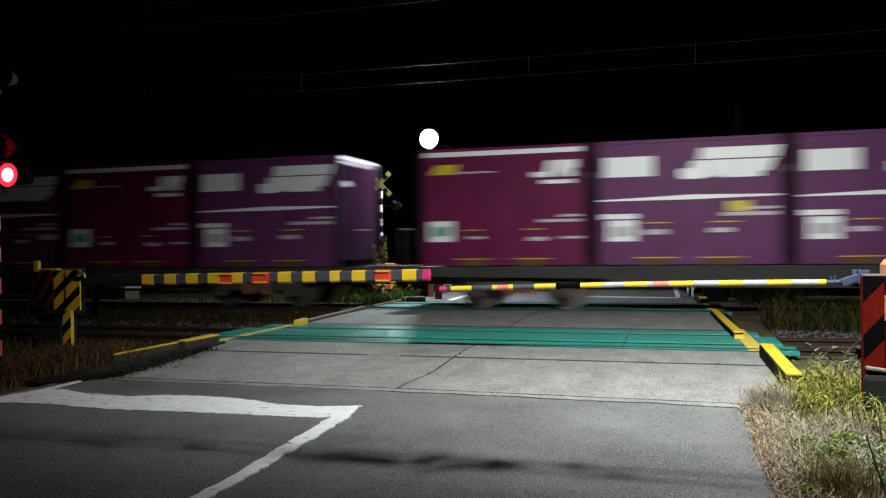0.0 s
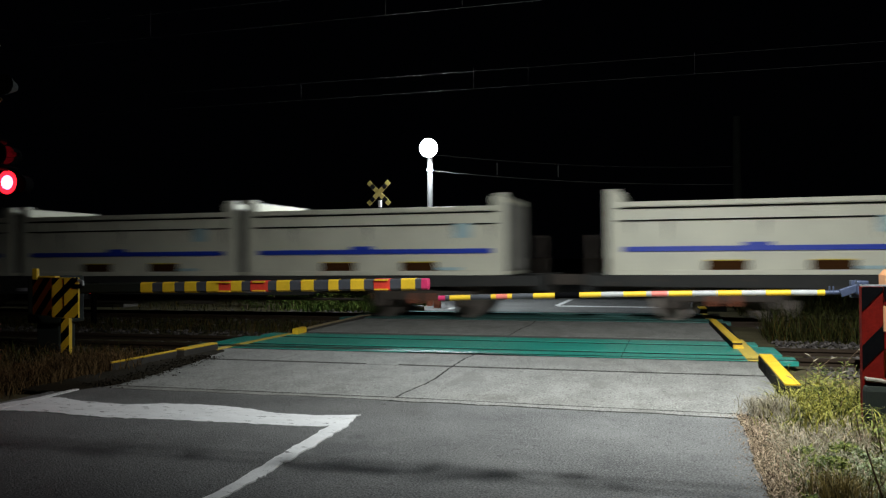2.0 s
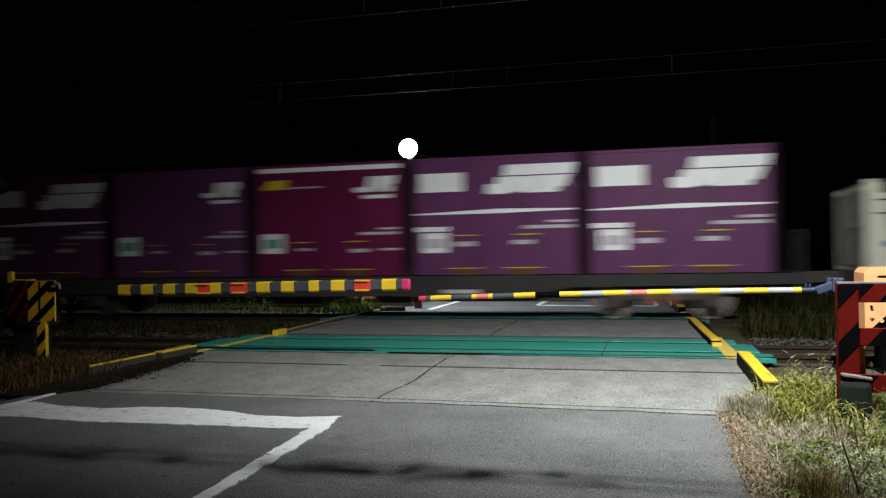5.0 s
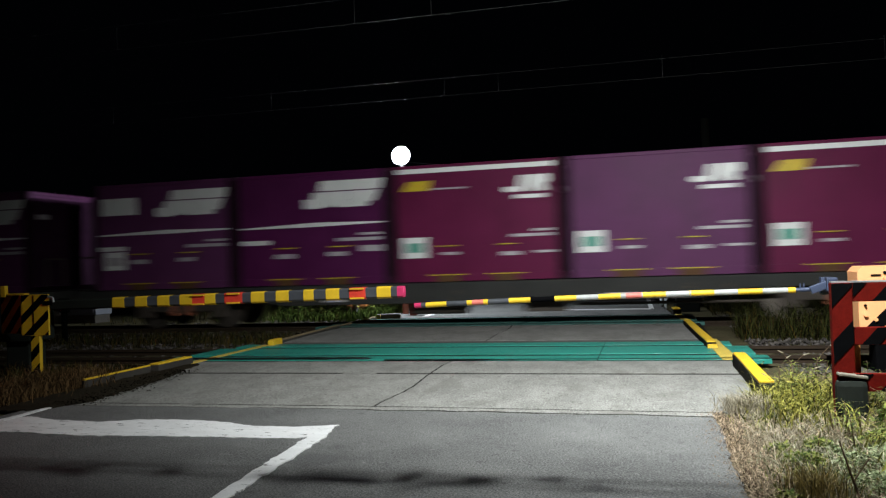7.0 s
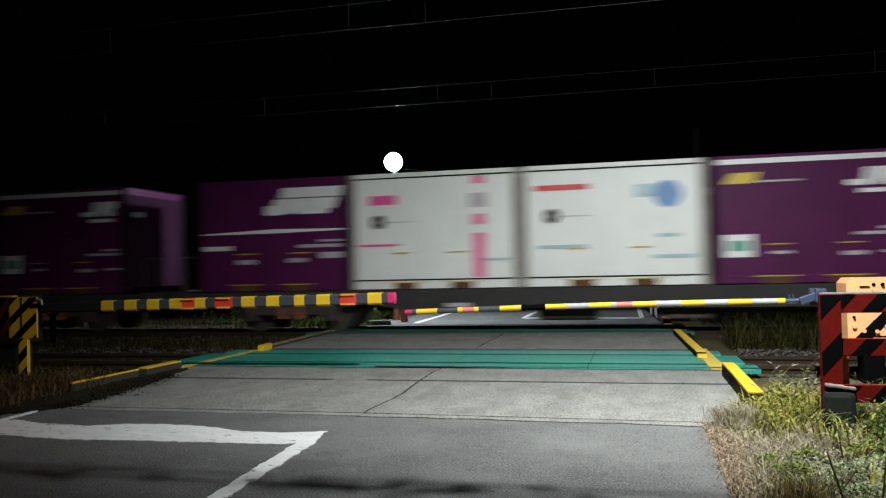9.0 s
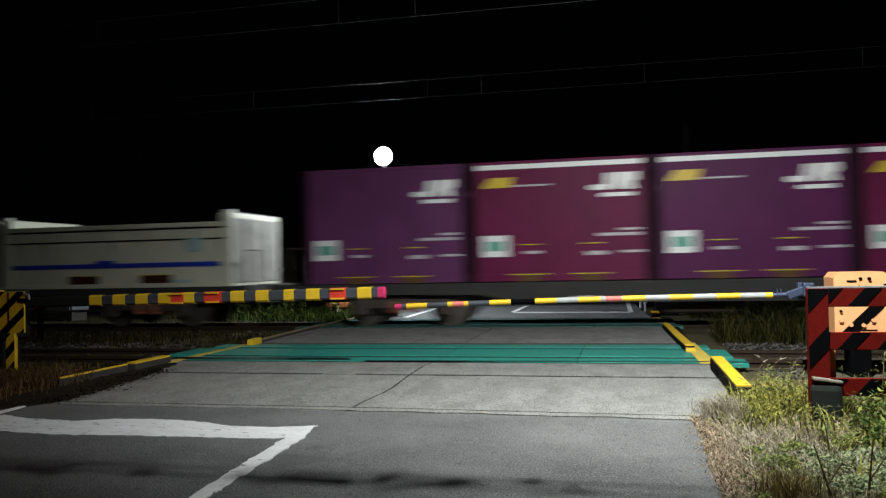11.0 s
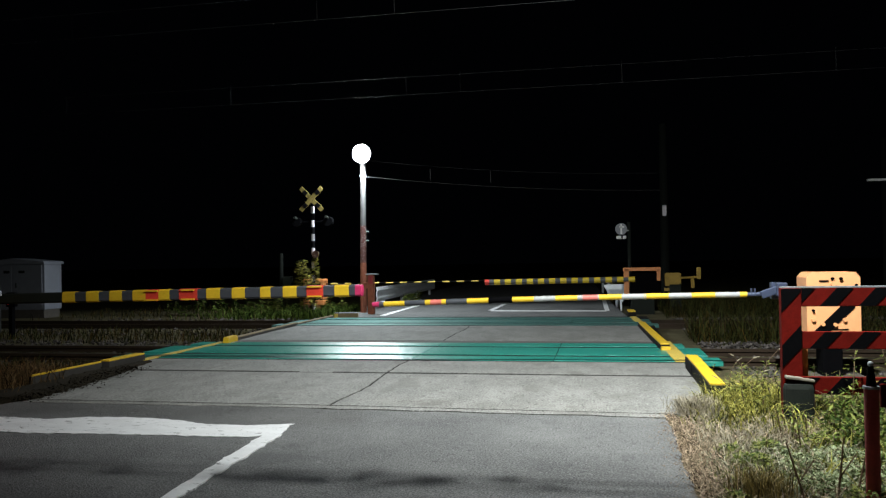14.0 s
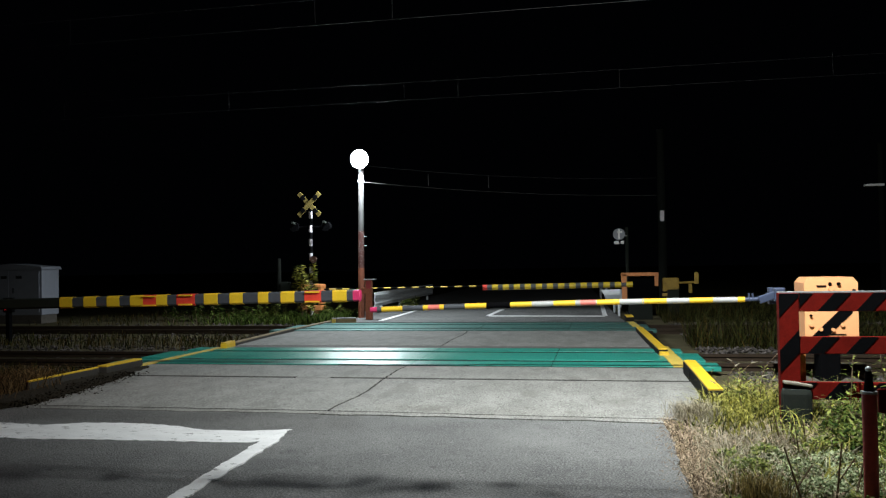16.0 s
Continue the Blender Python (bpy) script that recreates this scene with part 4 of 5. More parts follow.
GAUGE = "thin wire strung across the far road"
wire(GAUGE, (-6.38, 20.9, 3.7), (1.78, 23.8, 3.3), 0.007, 0.12)
wire(GAUGE, (-6.38, 20.9, 4.15), (1.78, 23.8, 3.8), 0.004, 0.14)
for x, z in ((-4.6, 3.74), (-3.0, 3.68)):
    y = 20.9 + (x + 6.38) * 0.355
    wire("short hanging rod on the wire", (x, y, z - 0.16), (x, y, z + 0.16), 0.014, 0, 2)
for cy in (NEAR_Y, FAR_Y):
    wire("railway contact wire above the track", (-60, cy, 5.2), (60, cy, 5.1), 0.003, 0.0, 4)
    wire("railway catenary wire above the track", (-60, cy, 5.9), (60, cy, 5.8), 0.003, 0.3, 40)
    for x in (-18, -13, -8.6, -4.3, -3.05, 0.5, 4.8):
        wire("dropper between the two railway wires", (x, cy, 5.15), (x, cy, 5.62), 0.003, 0, 2)

# unseen cables, added to cast thin shadows across the road
for y, z in ((5.46, 3.8), (5.52, 3.82)):
    wire("unseen thin cable added to shadow the road", (-14, y + 0.14, z), (9, y - 0.06, z + 0.05), 0.006, 0.04, 24, "service cables")


def cable_vine(clumps, seed=31):
    """Unseen leaves over the cables, added to cast a lumpy shadow on the road."""
    rng = random.Random(seed)
    verts, faces = [], []
    for x0, x1, n, r in clumps:
        for _ in range(n):
            x = rng.uniform(x0, x1)
            swell = r * (0.55 + 0.9 * abs(noise.noise((x * 9.0, 2.2, 0))))
            c = Vector((x, 5.49 + 0.02 * noise.noise((x * 6.0, 8.8, 0)) + rng.gauss(0, swell), 3.79 + rng.gauss(0, 0.02)))
            u = Vector((rng.uniform(-1, 1), rng.uniform(-1, 1), rng.uniform(-0.4, 0.4))).normalized() * rng.uniform(0.012, 0.03)
            v = Vector((-u.y, u.x, rng.uniform(-0.01, 0.01))) * 0.6
            i = len(verts)
            verts += [c - u, c - v, c + u, c + v]
            faces.append((i, i + 1, i + 2, i + 3))
    return scatter_mesh("cable_vine", verts, faces, DIM_GRASS, "unseen leaves added to shadow the road")


cable_vine(((-0.12, 0.08, 34, 0.036), (0.05, 0.12, 22, 0.022), (0.16, 0.36, 34, 0.04), (-0.9, -0.48, 50, 0.026), (-0.42, -0.2, 12, 0.03), (0.38, 0.55, 8, 0.03)))

# ---- plants ----


def verge_right(rng):
    x, y = rng.uniform(0.42, 4.6), rng.uniform(2.6, 9.2)
    edge = 0.5 + 0.07 * math.sin(y * 3.1) + 0.05 * math.sin(y * 11) + 0.3 * max(0, min(1.6, y - 7.0))
    if x < edge:
        return None
    return x, y, -0.04, min(1.0, 0.3 + (x - edge) * 0.9)


def verge_green(rng):
    if rng.random() < 0.55:
        x, y = rng.gauss(1.15, 0.3), rng.gauss(7.55, 0.4)
    else:
        x, y = rng.uniform(1.2, 4.2), rng.uniform(5.0, 8.2)
    if x < 0.62 + 0.3 * max(0, min(1.6, y - 7.0)) or y > 9.2:
        return None
    return x, y, -0.04, 1.0


def verge_weed(rng):
    a, r = rng.uniform(0, 6.28), rng.random() ** 0.6
    return 1.35 + 0.75 * r * math.cos(a), 5.55 + 0.7 * r * math.sin(a), -0.04, 0.5 + 0.5 * (1 - r)


def verge_tuft(rng):
    return rng.gauss(0.88, 0.07), rng.gauss(4.88, 0.1), -0.04, 1


def verge_left(rng):
    y = rng.uniform(3, 10.2) if rng.random() < 0.65 else rng.uniform(13.6, 16.0) if rng.random() < 0.5 else rng.uniform(19.5, 26)
    x = -6.75 - rng.random() ** 1.4 * 9
    return x, y, -0.04 if y < 9.9 else -0.12, 0.5 + 0.6 * min(1, (-6.6 - x))


def far_right(rng):
    return rng.uniform(1.5, 11), rng.choice((rng.uniform(13.9, 15.6), rng.uniform(20, 24))), -0.12, 1


def far_weeds(rng):
    x, y = -6.9 - abs(rng.gauss(0, 1.5)), rng.uniform(19.7, 22.5)
    return x, y, -0.12, 0.5 + 0.5 * rng.random()


def verge_edge(rng):
    return rng.gauss(-6.85, 0.2), rng.uniform(6.4, 8.7), -0.04, 1


def road_edge(rng):
    y = 2.8 + 4.4 * rng.random()
    lush = noise.noise((y * 1.7, 9.1, 0))
    return (0.56 + rng.gauss(0, 0.05) + 0.04 * lush, y, -0.02, 0.6 + 0.6 * lush) if lush > -0.15 else None


def straw(rng):
    x, y = rng.gauss(0.95, 0.35), rng.gauss(6.1, 0.6)
    return (x, y, -0.03, 1) if x > 0.68 and y < 7.2 else None


def low_green(rng):
    a = rng.choice(((0.95, 5.15, 0.16), (1.25, 5.7, 0.22), (1.0, 6.9, 0.2), (1.6, 5.3, 0.3), (1.9, 6.2, 0.4)))
    x, y = rng.gauss(a[0], a[2]), rng.gauss(a[1], a[2] * 1.3)
    return (x, y, -0.04, 1) if x > 0.6 else None




def leaf_mat(name, n, where, size, lift, material, label, seed, narrow=0.45):
    """Small leaves in a loose layer over the ground, tilted all ways."""
    rng = random.Random(seed)
    verts, faces = [], []
    for _ in range(n):
        spot = where(rng)
        if spot is None:
            continue
        x, y, z, k = spot
        a = rng.uniform(0, 6.283)
        L = rng.uniform(*size)
        d = Vector((math.cos(a), math.sin(a), rng.uniform(-0.5, 0.8))) * L
        w = Vector((-math.sin(a), math.cos(a), rng.uniform(-0.6, 0.6))) * L * narrow
        c = Vector((x, y, z + k * lift * rng.random() ** 0.7))
        i = len(verts)
        verts += [c, c + d * 0.45 + w * 0.5, c + d, c + d * 0.45 - w * 0.5]
        faces.append((i, i + 1, i + 2, i + 3))
    return scatter_mesh(name, verts, faces, material, label)


def clump(spots):
    """Leaves gather in mounds: (x, y, spread, height)."""
    def where(rng):
        x0, y0, r, h = rng.choice(spots)
        a, q = rng.uniform(0, 6.283), math.sqrt(rng.random())
        x, y = x0 + r * q * math.cos(a), y0 + r * 1.2 * q * math.sin(a)
        if x < 0.58 + 0.26 * max(0, min(1.6, y - 7.0)):
            return None
        return x, y, -0.04, h * (1.05 - q * q)
    return where


KERB_WEEDS = clump(((1.0, 7.45, 0.2, 1.0), (1.25, 7.6, 0.25, 1.3), (1.5, 7.55, 0.25, 1.4), (1.3, 8.1, 0.22, 1.1), (1.72, 7.8, 0.3, 1.3), (1.1, 7.15, 0.18, 0.6), (2.3, 7.7, 0.4, 1.3), (3.0, 7.7, 0.5, 1.3)))
FENCE_WEEDS = clump(((1.95, 6.75, 0.3, 1.2), (2.3, 6.5, 0.35, 1.1), (2.6, 6.9, 0.4, 1.3), (1.75, 6.25, 0.22, 0.7), (2.1, 5.9, 0.3, 0.8), (2.5, 5.6, 0.4, 0.9), (3.1, 6.4, 0.5, 1.0)))
SAGE_MATS = clump(((1.3, 5.5, 0.26, 0.8), (1.55, 5.75, 0.25, 0.8), (1.6, 5.3, 0.26, 0.8), (1.3, 5.1, 0.2, 0.7), (1.85, 5.6, 0.26, 0.8), (1.15, 5.85, 0.16, 0.6), (1.85, 5.0, 0.3, 0.7)))
GREEN_MATS = clump(((0.95, 5.55, 0.16, 0.7), (1.1, 5.9, 0.14, 0.8), (0.85, 5.9, 0.1, 0.5), (1.5, 6.15, 0.14, 0.8), (1.75, 5.6, 0.16, 0.8), (0.72, 4.75, 0.08, 0.4), (1.95, 5.9, 0.25, 0.9), (1.45, 4.8, 0.16, 0.7)))

leaf_mat("lime_weed", 2600, KERB_WEEDS, (0.04, 0.11), 0.24, LIME, "yellow-green narrow-leaved weeds by the kerb end", 41, 0.12)
blades("arching_grass", 2600, KERB_WEEDS, (0.14, 0.3), 0.0028, LIME, "arching yellow-green grass by the kerb end", 2.4, 47)
blades("arching_grass", 260, FENCE_WEEDS, (0.16, 0.34), 0.002, SEED, "pale arching dry grass under the board fence", 2.6, 48)
leaf_mat("dark_leaves", 3500, FENCE_WEEDS, (0.03, 0.085), 0.28, LIT_WEED, "dark green leaves under the board fence", 42, 0.3)
leaf_mat("lime_weed", 1200, FENCE_WEEDS, (0.03, 0.075), 0.34, LUSH, "green weeds under the board fence", 43, 0.3)
leaf_mat("sage_mat", 13000, SAGE_MATS, (0.01, 0.028), 0.13, SAGE, "low grey-green mat of small leaves on the verge", 44, 0.6)
leaf_mat("clover_mat", 5000, GREEN_MATS, (0.015, 0.04), 0.14, LUSH, "low green mat of small leaves on the verge", 45, 0.6)
blades("green_grass", 5000, far_weeds, (0.1, 0.45), 0.012, LIT_WEED, "green weeds lit by the lamp beyond the tracks", 1.2, 12)
blades("straw", 1400, straw, (0.04, 0.12), 0.0028, SEED, "pale broken straw lying on the verge", 2.6, 14)
leaf_mat("dirt_crumbs", 2600, lambda rng: (-5.72 - 0.13 * max(0, (y := rng.uniform(7.0, 9.6)) - 7.6) + rng.gauss(-0.12, 0.12), y, 0.012, 0.1), (0.01, 0.04), 0.05, DIRT, "dark crumbs of soil and leaf litter on the slab", 46, 0.6)
blades("dry_grass", 3600, verge_edge, (0.1, 0.34), 0.004, EDGE_GRASS, "brown grass hanging over the kerb", 1.1, 16)
blades("edge_grass", 500, road_edge, (0.03, 0.09), 0.0022, DRY, "dry grass creeping over the road edge", 1.8, 17)
blades("low_weed", 1500, low_green, (0.03, 0.1), 0.004, LUSH, "low green weeds among dry grass", 1.6, 15)
leaf_mat("dry_litter", 40000, verge_right, (0.025, 0.085), 0.06, DRY, "matted dry brown grass lying on the roadside verge", 3, 0.07)
blades("dry_grass", 3000, verge_right, (0.04, 0.12), 0.0022, DRY, "thin dry grass standing on the roadside verge", 2.6, 18)
leaf_mat("dry_litter", 7000, lambda rng: (0.5 + abs(rng.gauss(0, 0.16)), rng.uniform(2.8, 7.15), -0.03, 0.5), (0.02, 0.07), 0.07, DRY, "dry straw matted along the road edge", 51, 0.08)
leaf_mat("edge_litter", 700, lambda rng: (0.5 - abs(rng.gauss(0, 0.07)) + 0.04 * noise.noise(((y := rng.uniform(2.8, 7.1)) * 2.1, 5.5, 0)), y, 0.002, 0.2), (0.008, 0.03), 0.04, STALK, "dry crumbs and straw spilling over the road edge", 50, 0.25)
leaf_mat("dead_leaves", 1600, verge_right, (0.015, 0.035), 0.06, STALK, "small brown dead leaves on the verge", 19, 0.6)
blades("pale_tuft", 900, lambda rng: (rng.gauss(0.78, 0.1), rng.gauss(7.2, 0.12), 0.0, 1), (0.06, 0.2), 0.0025, SEED, "pale dry grass tuft at the slab corner", 1.3, 20)
blades("green_grass", 2600, verge_green, (0.06, 0.24), 0.0042, LIME, "green weeds and grass on the roadside verge", 1.9, 4)
blades("pale_weed", 1800, verge_weed, (0.03, 0.1), 0.004, PALE_WEED, "low pale green weeds on the roadside verge", 1.0, 5)
blades("grass_tuft", 700, verge_tuft, (0.08, 0.2), 0.0025, OLIVE, "brown grass tuft at the road edge", 0.7, 6)
blades("dry_grass", 5000, lambda rng: (-6.75 - rng.random() ** 1.5 * 4, rng.uniform(4, 9.8), -0.04, 0.5 + 0.5 * rng.random()), (0.06, 0.26), 0.004, EDGE_GRASS, "brown grass and dead weeds beside the road", 1.5, 49)
blades("dry_grass", 8000, verge_left, (0.05, 0.22), 0.005, DIM_GRASS, "dry grass toned dark for weak light beside the left rail side", 0.8, 7)
blades("green_grass", 6000, verge_left, (0.06, 0.26), 0.008, DARK_WEED, "green weeds toned dark for weak light along the railway", 0.9, 8)
blades("tall_grass", 9000, far_right, (0.12, 0.75), 0.006, DARK_WEED, "tall weeds toned dark for weak light beyond the near track", 1.3, 9)
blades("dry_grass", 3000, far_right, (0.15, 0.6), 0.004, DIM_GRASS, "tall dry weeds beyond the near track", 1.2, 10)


def leafy_stem(x, y, h, n, seed, m=LUSH, leaf=0.07, wide=0.11):
    rng = random.Random(seed)
    ob = thing("weed_plant", "upright leafy green weed in the verge", "plant", "leafy weeds", (x, y, -0.05 if y < 9.5 else -0.12))
    top = Vector((rng.uniform(-0.06, 0.06), rng.uniform(-0.06, 0.06), h))
    part("stem", Shape().cyl((0, 0, 0), top, 0.006, 6, 0.003), STALK, ob)
    verts, faces = [], []
    for k in range(n):
        f = 0.35 + 0.65 * k / n
        c = top * f
        a = k * 2.4 + rng.uniform(-0.4, 0.4)
        d = Vector((math.cos(a), math.sin(a), rng.uniform(-0.1, 0.7))).normalized()
        s = Vector((-math.sin(a), math.cos(a), 0))
        L = leaf * rng.uniform(0.7, 1.3) * (1.2 - 0.5 * f)
        i = len(verts)
        verts += [c, c + d * L * 0.5 + s * L * wide, c + d * L - Vector((0, 0, L * 0.25)), c + d * L * 0.5 - s * L * wide]
        faces.append((i, i + 1, i + 2, i + 3))
    me = bpy.data.meshes.new("leaves")
    me.from_pydata(verts, [], faces)
    me.materials.append(m)
    o = new("leaves", me)
    o.parent = ob
    return ob


rngp = random.Random(11)
for x, y, h in ((1.95, 7.0, 0.62), (2.25, 7.0, 0.48), (1.28, 7.9, 0.4), (1.5, 8.3, 0.38), (2.6, 6.8, 0.5), (1.9, 6.3, 0.42), (2.2, 6.1, 0.4), (2.45, 7.6, 0.6), (1.75, 6.6, 0.35), (1.1, 7.7, 0.34), (2.7, 6.2, 0.5), (1.4, 7.6, 0.36)):
    leafy_stem(x, y, h, 26, rngp.randint(0, 9999), LUSH, 0.11)
for k in range(60):
    x, y = rngp.gauss(1.75, 0.5), rngp.gauss(7.1, 0.95)
    if x > 1.0 and 5.2 < y < 9.2:
        leafy_stem(x, y, rngp.uniform(0.14, 0.36), 18, rngp.randint(0, 9999), LUSH if x < 1.7 else LIT_WEED, 0.09)
for k in range(26):
    leafy_stem(rngp.uniform(-12.5, -8.2), rngp.uniform(19.6, 21.8), rngp.uniform(0.25, 0.55), 26, rngp.randint(0, 9999), LIT_WEED, 0.15, 0.2)
for k in range(9):
    leafy_stem(-7.78 + rngp.gauss(0, 0.15), 20.6 + rngp.gauss(0, 0.15), rngp.uniform(0.8, 1.75), 75, rngp.randint(0, 9999), LIME, 0.16, 0.22)
for k in range(10):
    leafy_stem(rngp.uniform(-9.5, -6.9), rngp.uniform(20.3, 21.6), rngp.uniform(0.4, 0.8), 30, rngp.randint(0, 9999), LUSH, 0.16, 0.22)
for k in range(5):
    leafy_stem(rngp.uniform(-6.2, -5.7), 23.0 + k * 0.8, 0.5, 30, rngp.randint(0, 9999), LUSH, 0.16, 0.22)


def seed_grass(x, y, h, bend):
    ob = thing("foxtail_grass", "arching dry seed head on a thin stalk", "plant", "seed heads", (x, y, -0.12))
    pts = [Vector((bend * k * k, 0, h * (k - 0.25 * k * k))) for k in (0, 0.25, 0.5, 0.75, 1.0)]
    sh = Shape()
    for p, q in zip(pts, pts[1:]):
        sh.cyl(p, q, 0.002, 5)
    part("stalk", sh, STALK, ob)
    d = (pts[-1] - pts[-2]).normalized()
    part("seed_head", Shape().cyl(pts[-1], pts[-1] + d * 0.08 - Vector((0, 0, 0.035)), 0.007, 7, 0.002), SEED, ob)


for x, y, h, b in ((1.22, 8.3, 0.62, 0.22), (1.2, 8.5, 0.55, 0.12), (1.45, 8.6, 0.6, -0.15), (1.6, 8.9, 0.65, 0.2), (1.32, 8.0, 0.5, 0.16), (1.15, 7.8, 0.45, -0.12)):
    seed_grass(x, y, h, b)
for x, y, dx in ((1.5, 4.9, 0.05), (1.33, 4.75, -0.12), (1.62, 5.0, 0.1)):
    ob = thing("dead_stalk", "bare dark brown weed stalk", "plant", "dead stalks", (x - 0.22, y, -0.12))
    part("stem", Shape().cyl((0, 0, 0), (dx, 0.02, 0.42), 0.008, 6, 0.004), STALK, ob)
    part("twig", Shape().cyl((dx * 0.5, 0.01, 0.2), (dx * 0.5 + 0.08, 0, 0.33), 0.004, 5), STALK, ob)


# ---- freight train ----
PITCH, L12, W, FLOOR, TALL = 20.4, 3.66, 2.45, 0.94, 2.5
FACE = -W / 2
train = []                       # every thing that runs with the train, with its place along it


def mark(owner, name, x, z, w, h, m, proud=0.008, label=""):
    return part(name, Shape().box((x, FACE - proud / 2, z), (w, proud, h)), m, owner, label)


def ribbed_body(length, z0, z1, step=0.26, depth=0.0045):
    """Upright ribs on both long sides, plain ends."""
    side, x, k = [], -length / 2 + 0.08, 0
    side.append((-length / 2, 0))
    while x < length / 2 - 0.08:
        side += [(x, depth if k % 2 else 0), (min(x + step * 0.32, length / 2 - 0.04), depth if k % 2 else 0)]
        x += step * 0.5
        k += 1
    side.append((length / 2, 0))
    ring = [(a, FACE + 0.01 + b) for a, b in side] + [(-a, -(FACE + 0.01 + b)) for a, b in side]
    return Shape().slab(ring, z1 - z0, lambda a, b, q: (a, b, z0 + q))


def frame_12(ob, paint, length=L12, z1=TALL, post=None):
    part("body", ribbed_body(length - 0.08, 0.14, z1 - 0.08), paint, ob)
    part("roof", Shape().box((0, 0, z1 - 0.04), (length, W, 0.08), 0.015), paint, ob)
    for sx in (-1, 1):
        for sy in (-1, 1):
            # posts painted dark for the shaded gap beside the next container
            part("corner_post", Shape().box((sx * (length / 2 - 0.06), sy * (W / 2 - 0.055), z1 / 2), (0.12, 0.13, z1), 0.012), post or CORNER, ob, "corner post darkened for the shaded gap")
        # end colour lowered to offset the far lamp
        end = part("end_wall", Shape().box((sx * (length / 2 - 0.035), 0, z1 / 2), (0.02, W - 0.26, z1 - 0.3), 0.004), post or END_VIOLET, ob, "end wall toned down against the far lamp")
        part("end_plate", Shape().box((sx * (length / 2 - 0.022), -0.7, z1 - 0.62), (0.01, 0.36, 0.12)), MARK_GREY, end)
    for sy in (-1, 1):
        part("bottom_rail", Shape().box((0, sy * (W / 2 - 0.05), 0.09), (length - 0.24, 0.1, 0.16), 0.01), paint, ob)
    for x in (-0.62, 0.62):
        p = part("fork_pocket", Shape().box((x, FACE - 0.002, 0.07), (0.5, 0.03, 0.13)), POCKET, ob)
        part("pocket_edge", Shape().box((x, FACE - 0.012, 0.15), (0.8, 0.02, 0.018)), MARK_YELLOW, p)


def box_violet(label="violet steel freight container with white block markings", panel=True, paint=PURPLE, plate=True, patch=False):
    ob = thing("freight_container", label, "container", "freight containers")
    frame_12(ob, paint)
    if panel:
        mark(ob, "white_panel", -1.12, 1.97, 0.95, 0.4, MARK_WHITE)
    logo = Shape()
    put = lambda a, b, q: (a, FACE - 0.008 + q, b)
    logo.slab([(0.22, 2.07), (1.66, 2.07), (1.72, 2.29), (0.28, 2.29)], 0.008, put)
    logo.slab([(-0.13, 1.72), (-0.06, 1.69), (0.3, 1.69), (0.36, 1.72), (0.44, 2.045), (0.1, 2.045), (0.06, 1.9), (-0.13, 1.9)], 0.008, put)
    logo.slab([(0.38, 1.72), (0.56, 1.72), (0.6, 1.78), (0.64, 1.7), (0.9, 1.7), (0.945, 2.045), (0.445, 2.045)], 0.008, put)
    logo.slab([(0.915, 1.7), (1.36, 1.7), (1.38, 1.8), (1.5, 1.81), (1.61, 2.045), (0.95, 2.045)], 0.008, put)
    part("white_logo", logo, MARK_WHITE, ob, "white slanted block logo")
    part("white_stripe", Shape().slab([(-1.7, 1.29), (0.1, 1.29), (1.7, 1.325), (1.7, 1.355), (0.1, 1.385), (-1.7, 1.315)], 0.008, put), MARK_WHITE, ob)
    if plate:
        lp = mark(ob, "label_plate", -1.26, 0.69, 0.56, 0.42, MARK_WHITE)
        part("label_patch", Shape().box((-1.26, FACE - 0.012, 0.68), (0.4, 0.008, 0.2)), MARK_TEAL if paint != PURPLE else MARK_GREY, lp)
    else:
        mark(ob, "label_plate", 1.42, 0.78, 0.5, 0.13, MARK_GREY)
    if patch:
        mark(ob, "yellow_patch", 0.96, 1.14, 0.42, 0.2, MARK_YELLOW, 0.006)
    mark(ob, "label_plate", -1.32, 0.98, 0.7, 0.1, MARK_WHITE)
    for x, z, w, h in ((1.15, 0.99, 1.0, 0.07), (1.4, 1.1, 0.5, 0.05), (-0.62, 0.66, 0.45, 0.1), (0.62, 0.68, 0.42, 0.09)):
        mark(ob, "text_bar", x, z, w, h, MARK_GREY)
    for x in (-0.6, 0.7):
        part("door_handle", Shape().box((x, FACE - 0.02, 0.84), (0.5, 0.03, 0.022), 0.004), MARK_YELLOW, ob)
    return ob


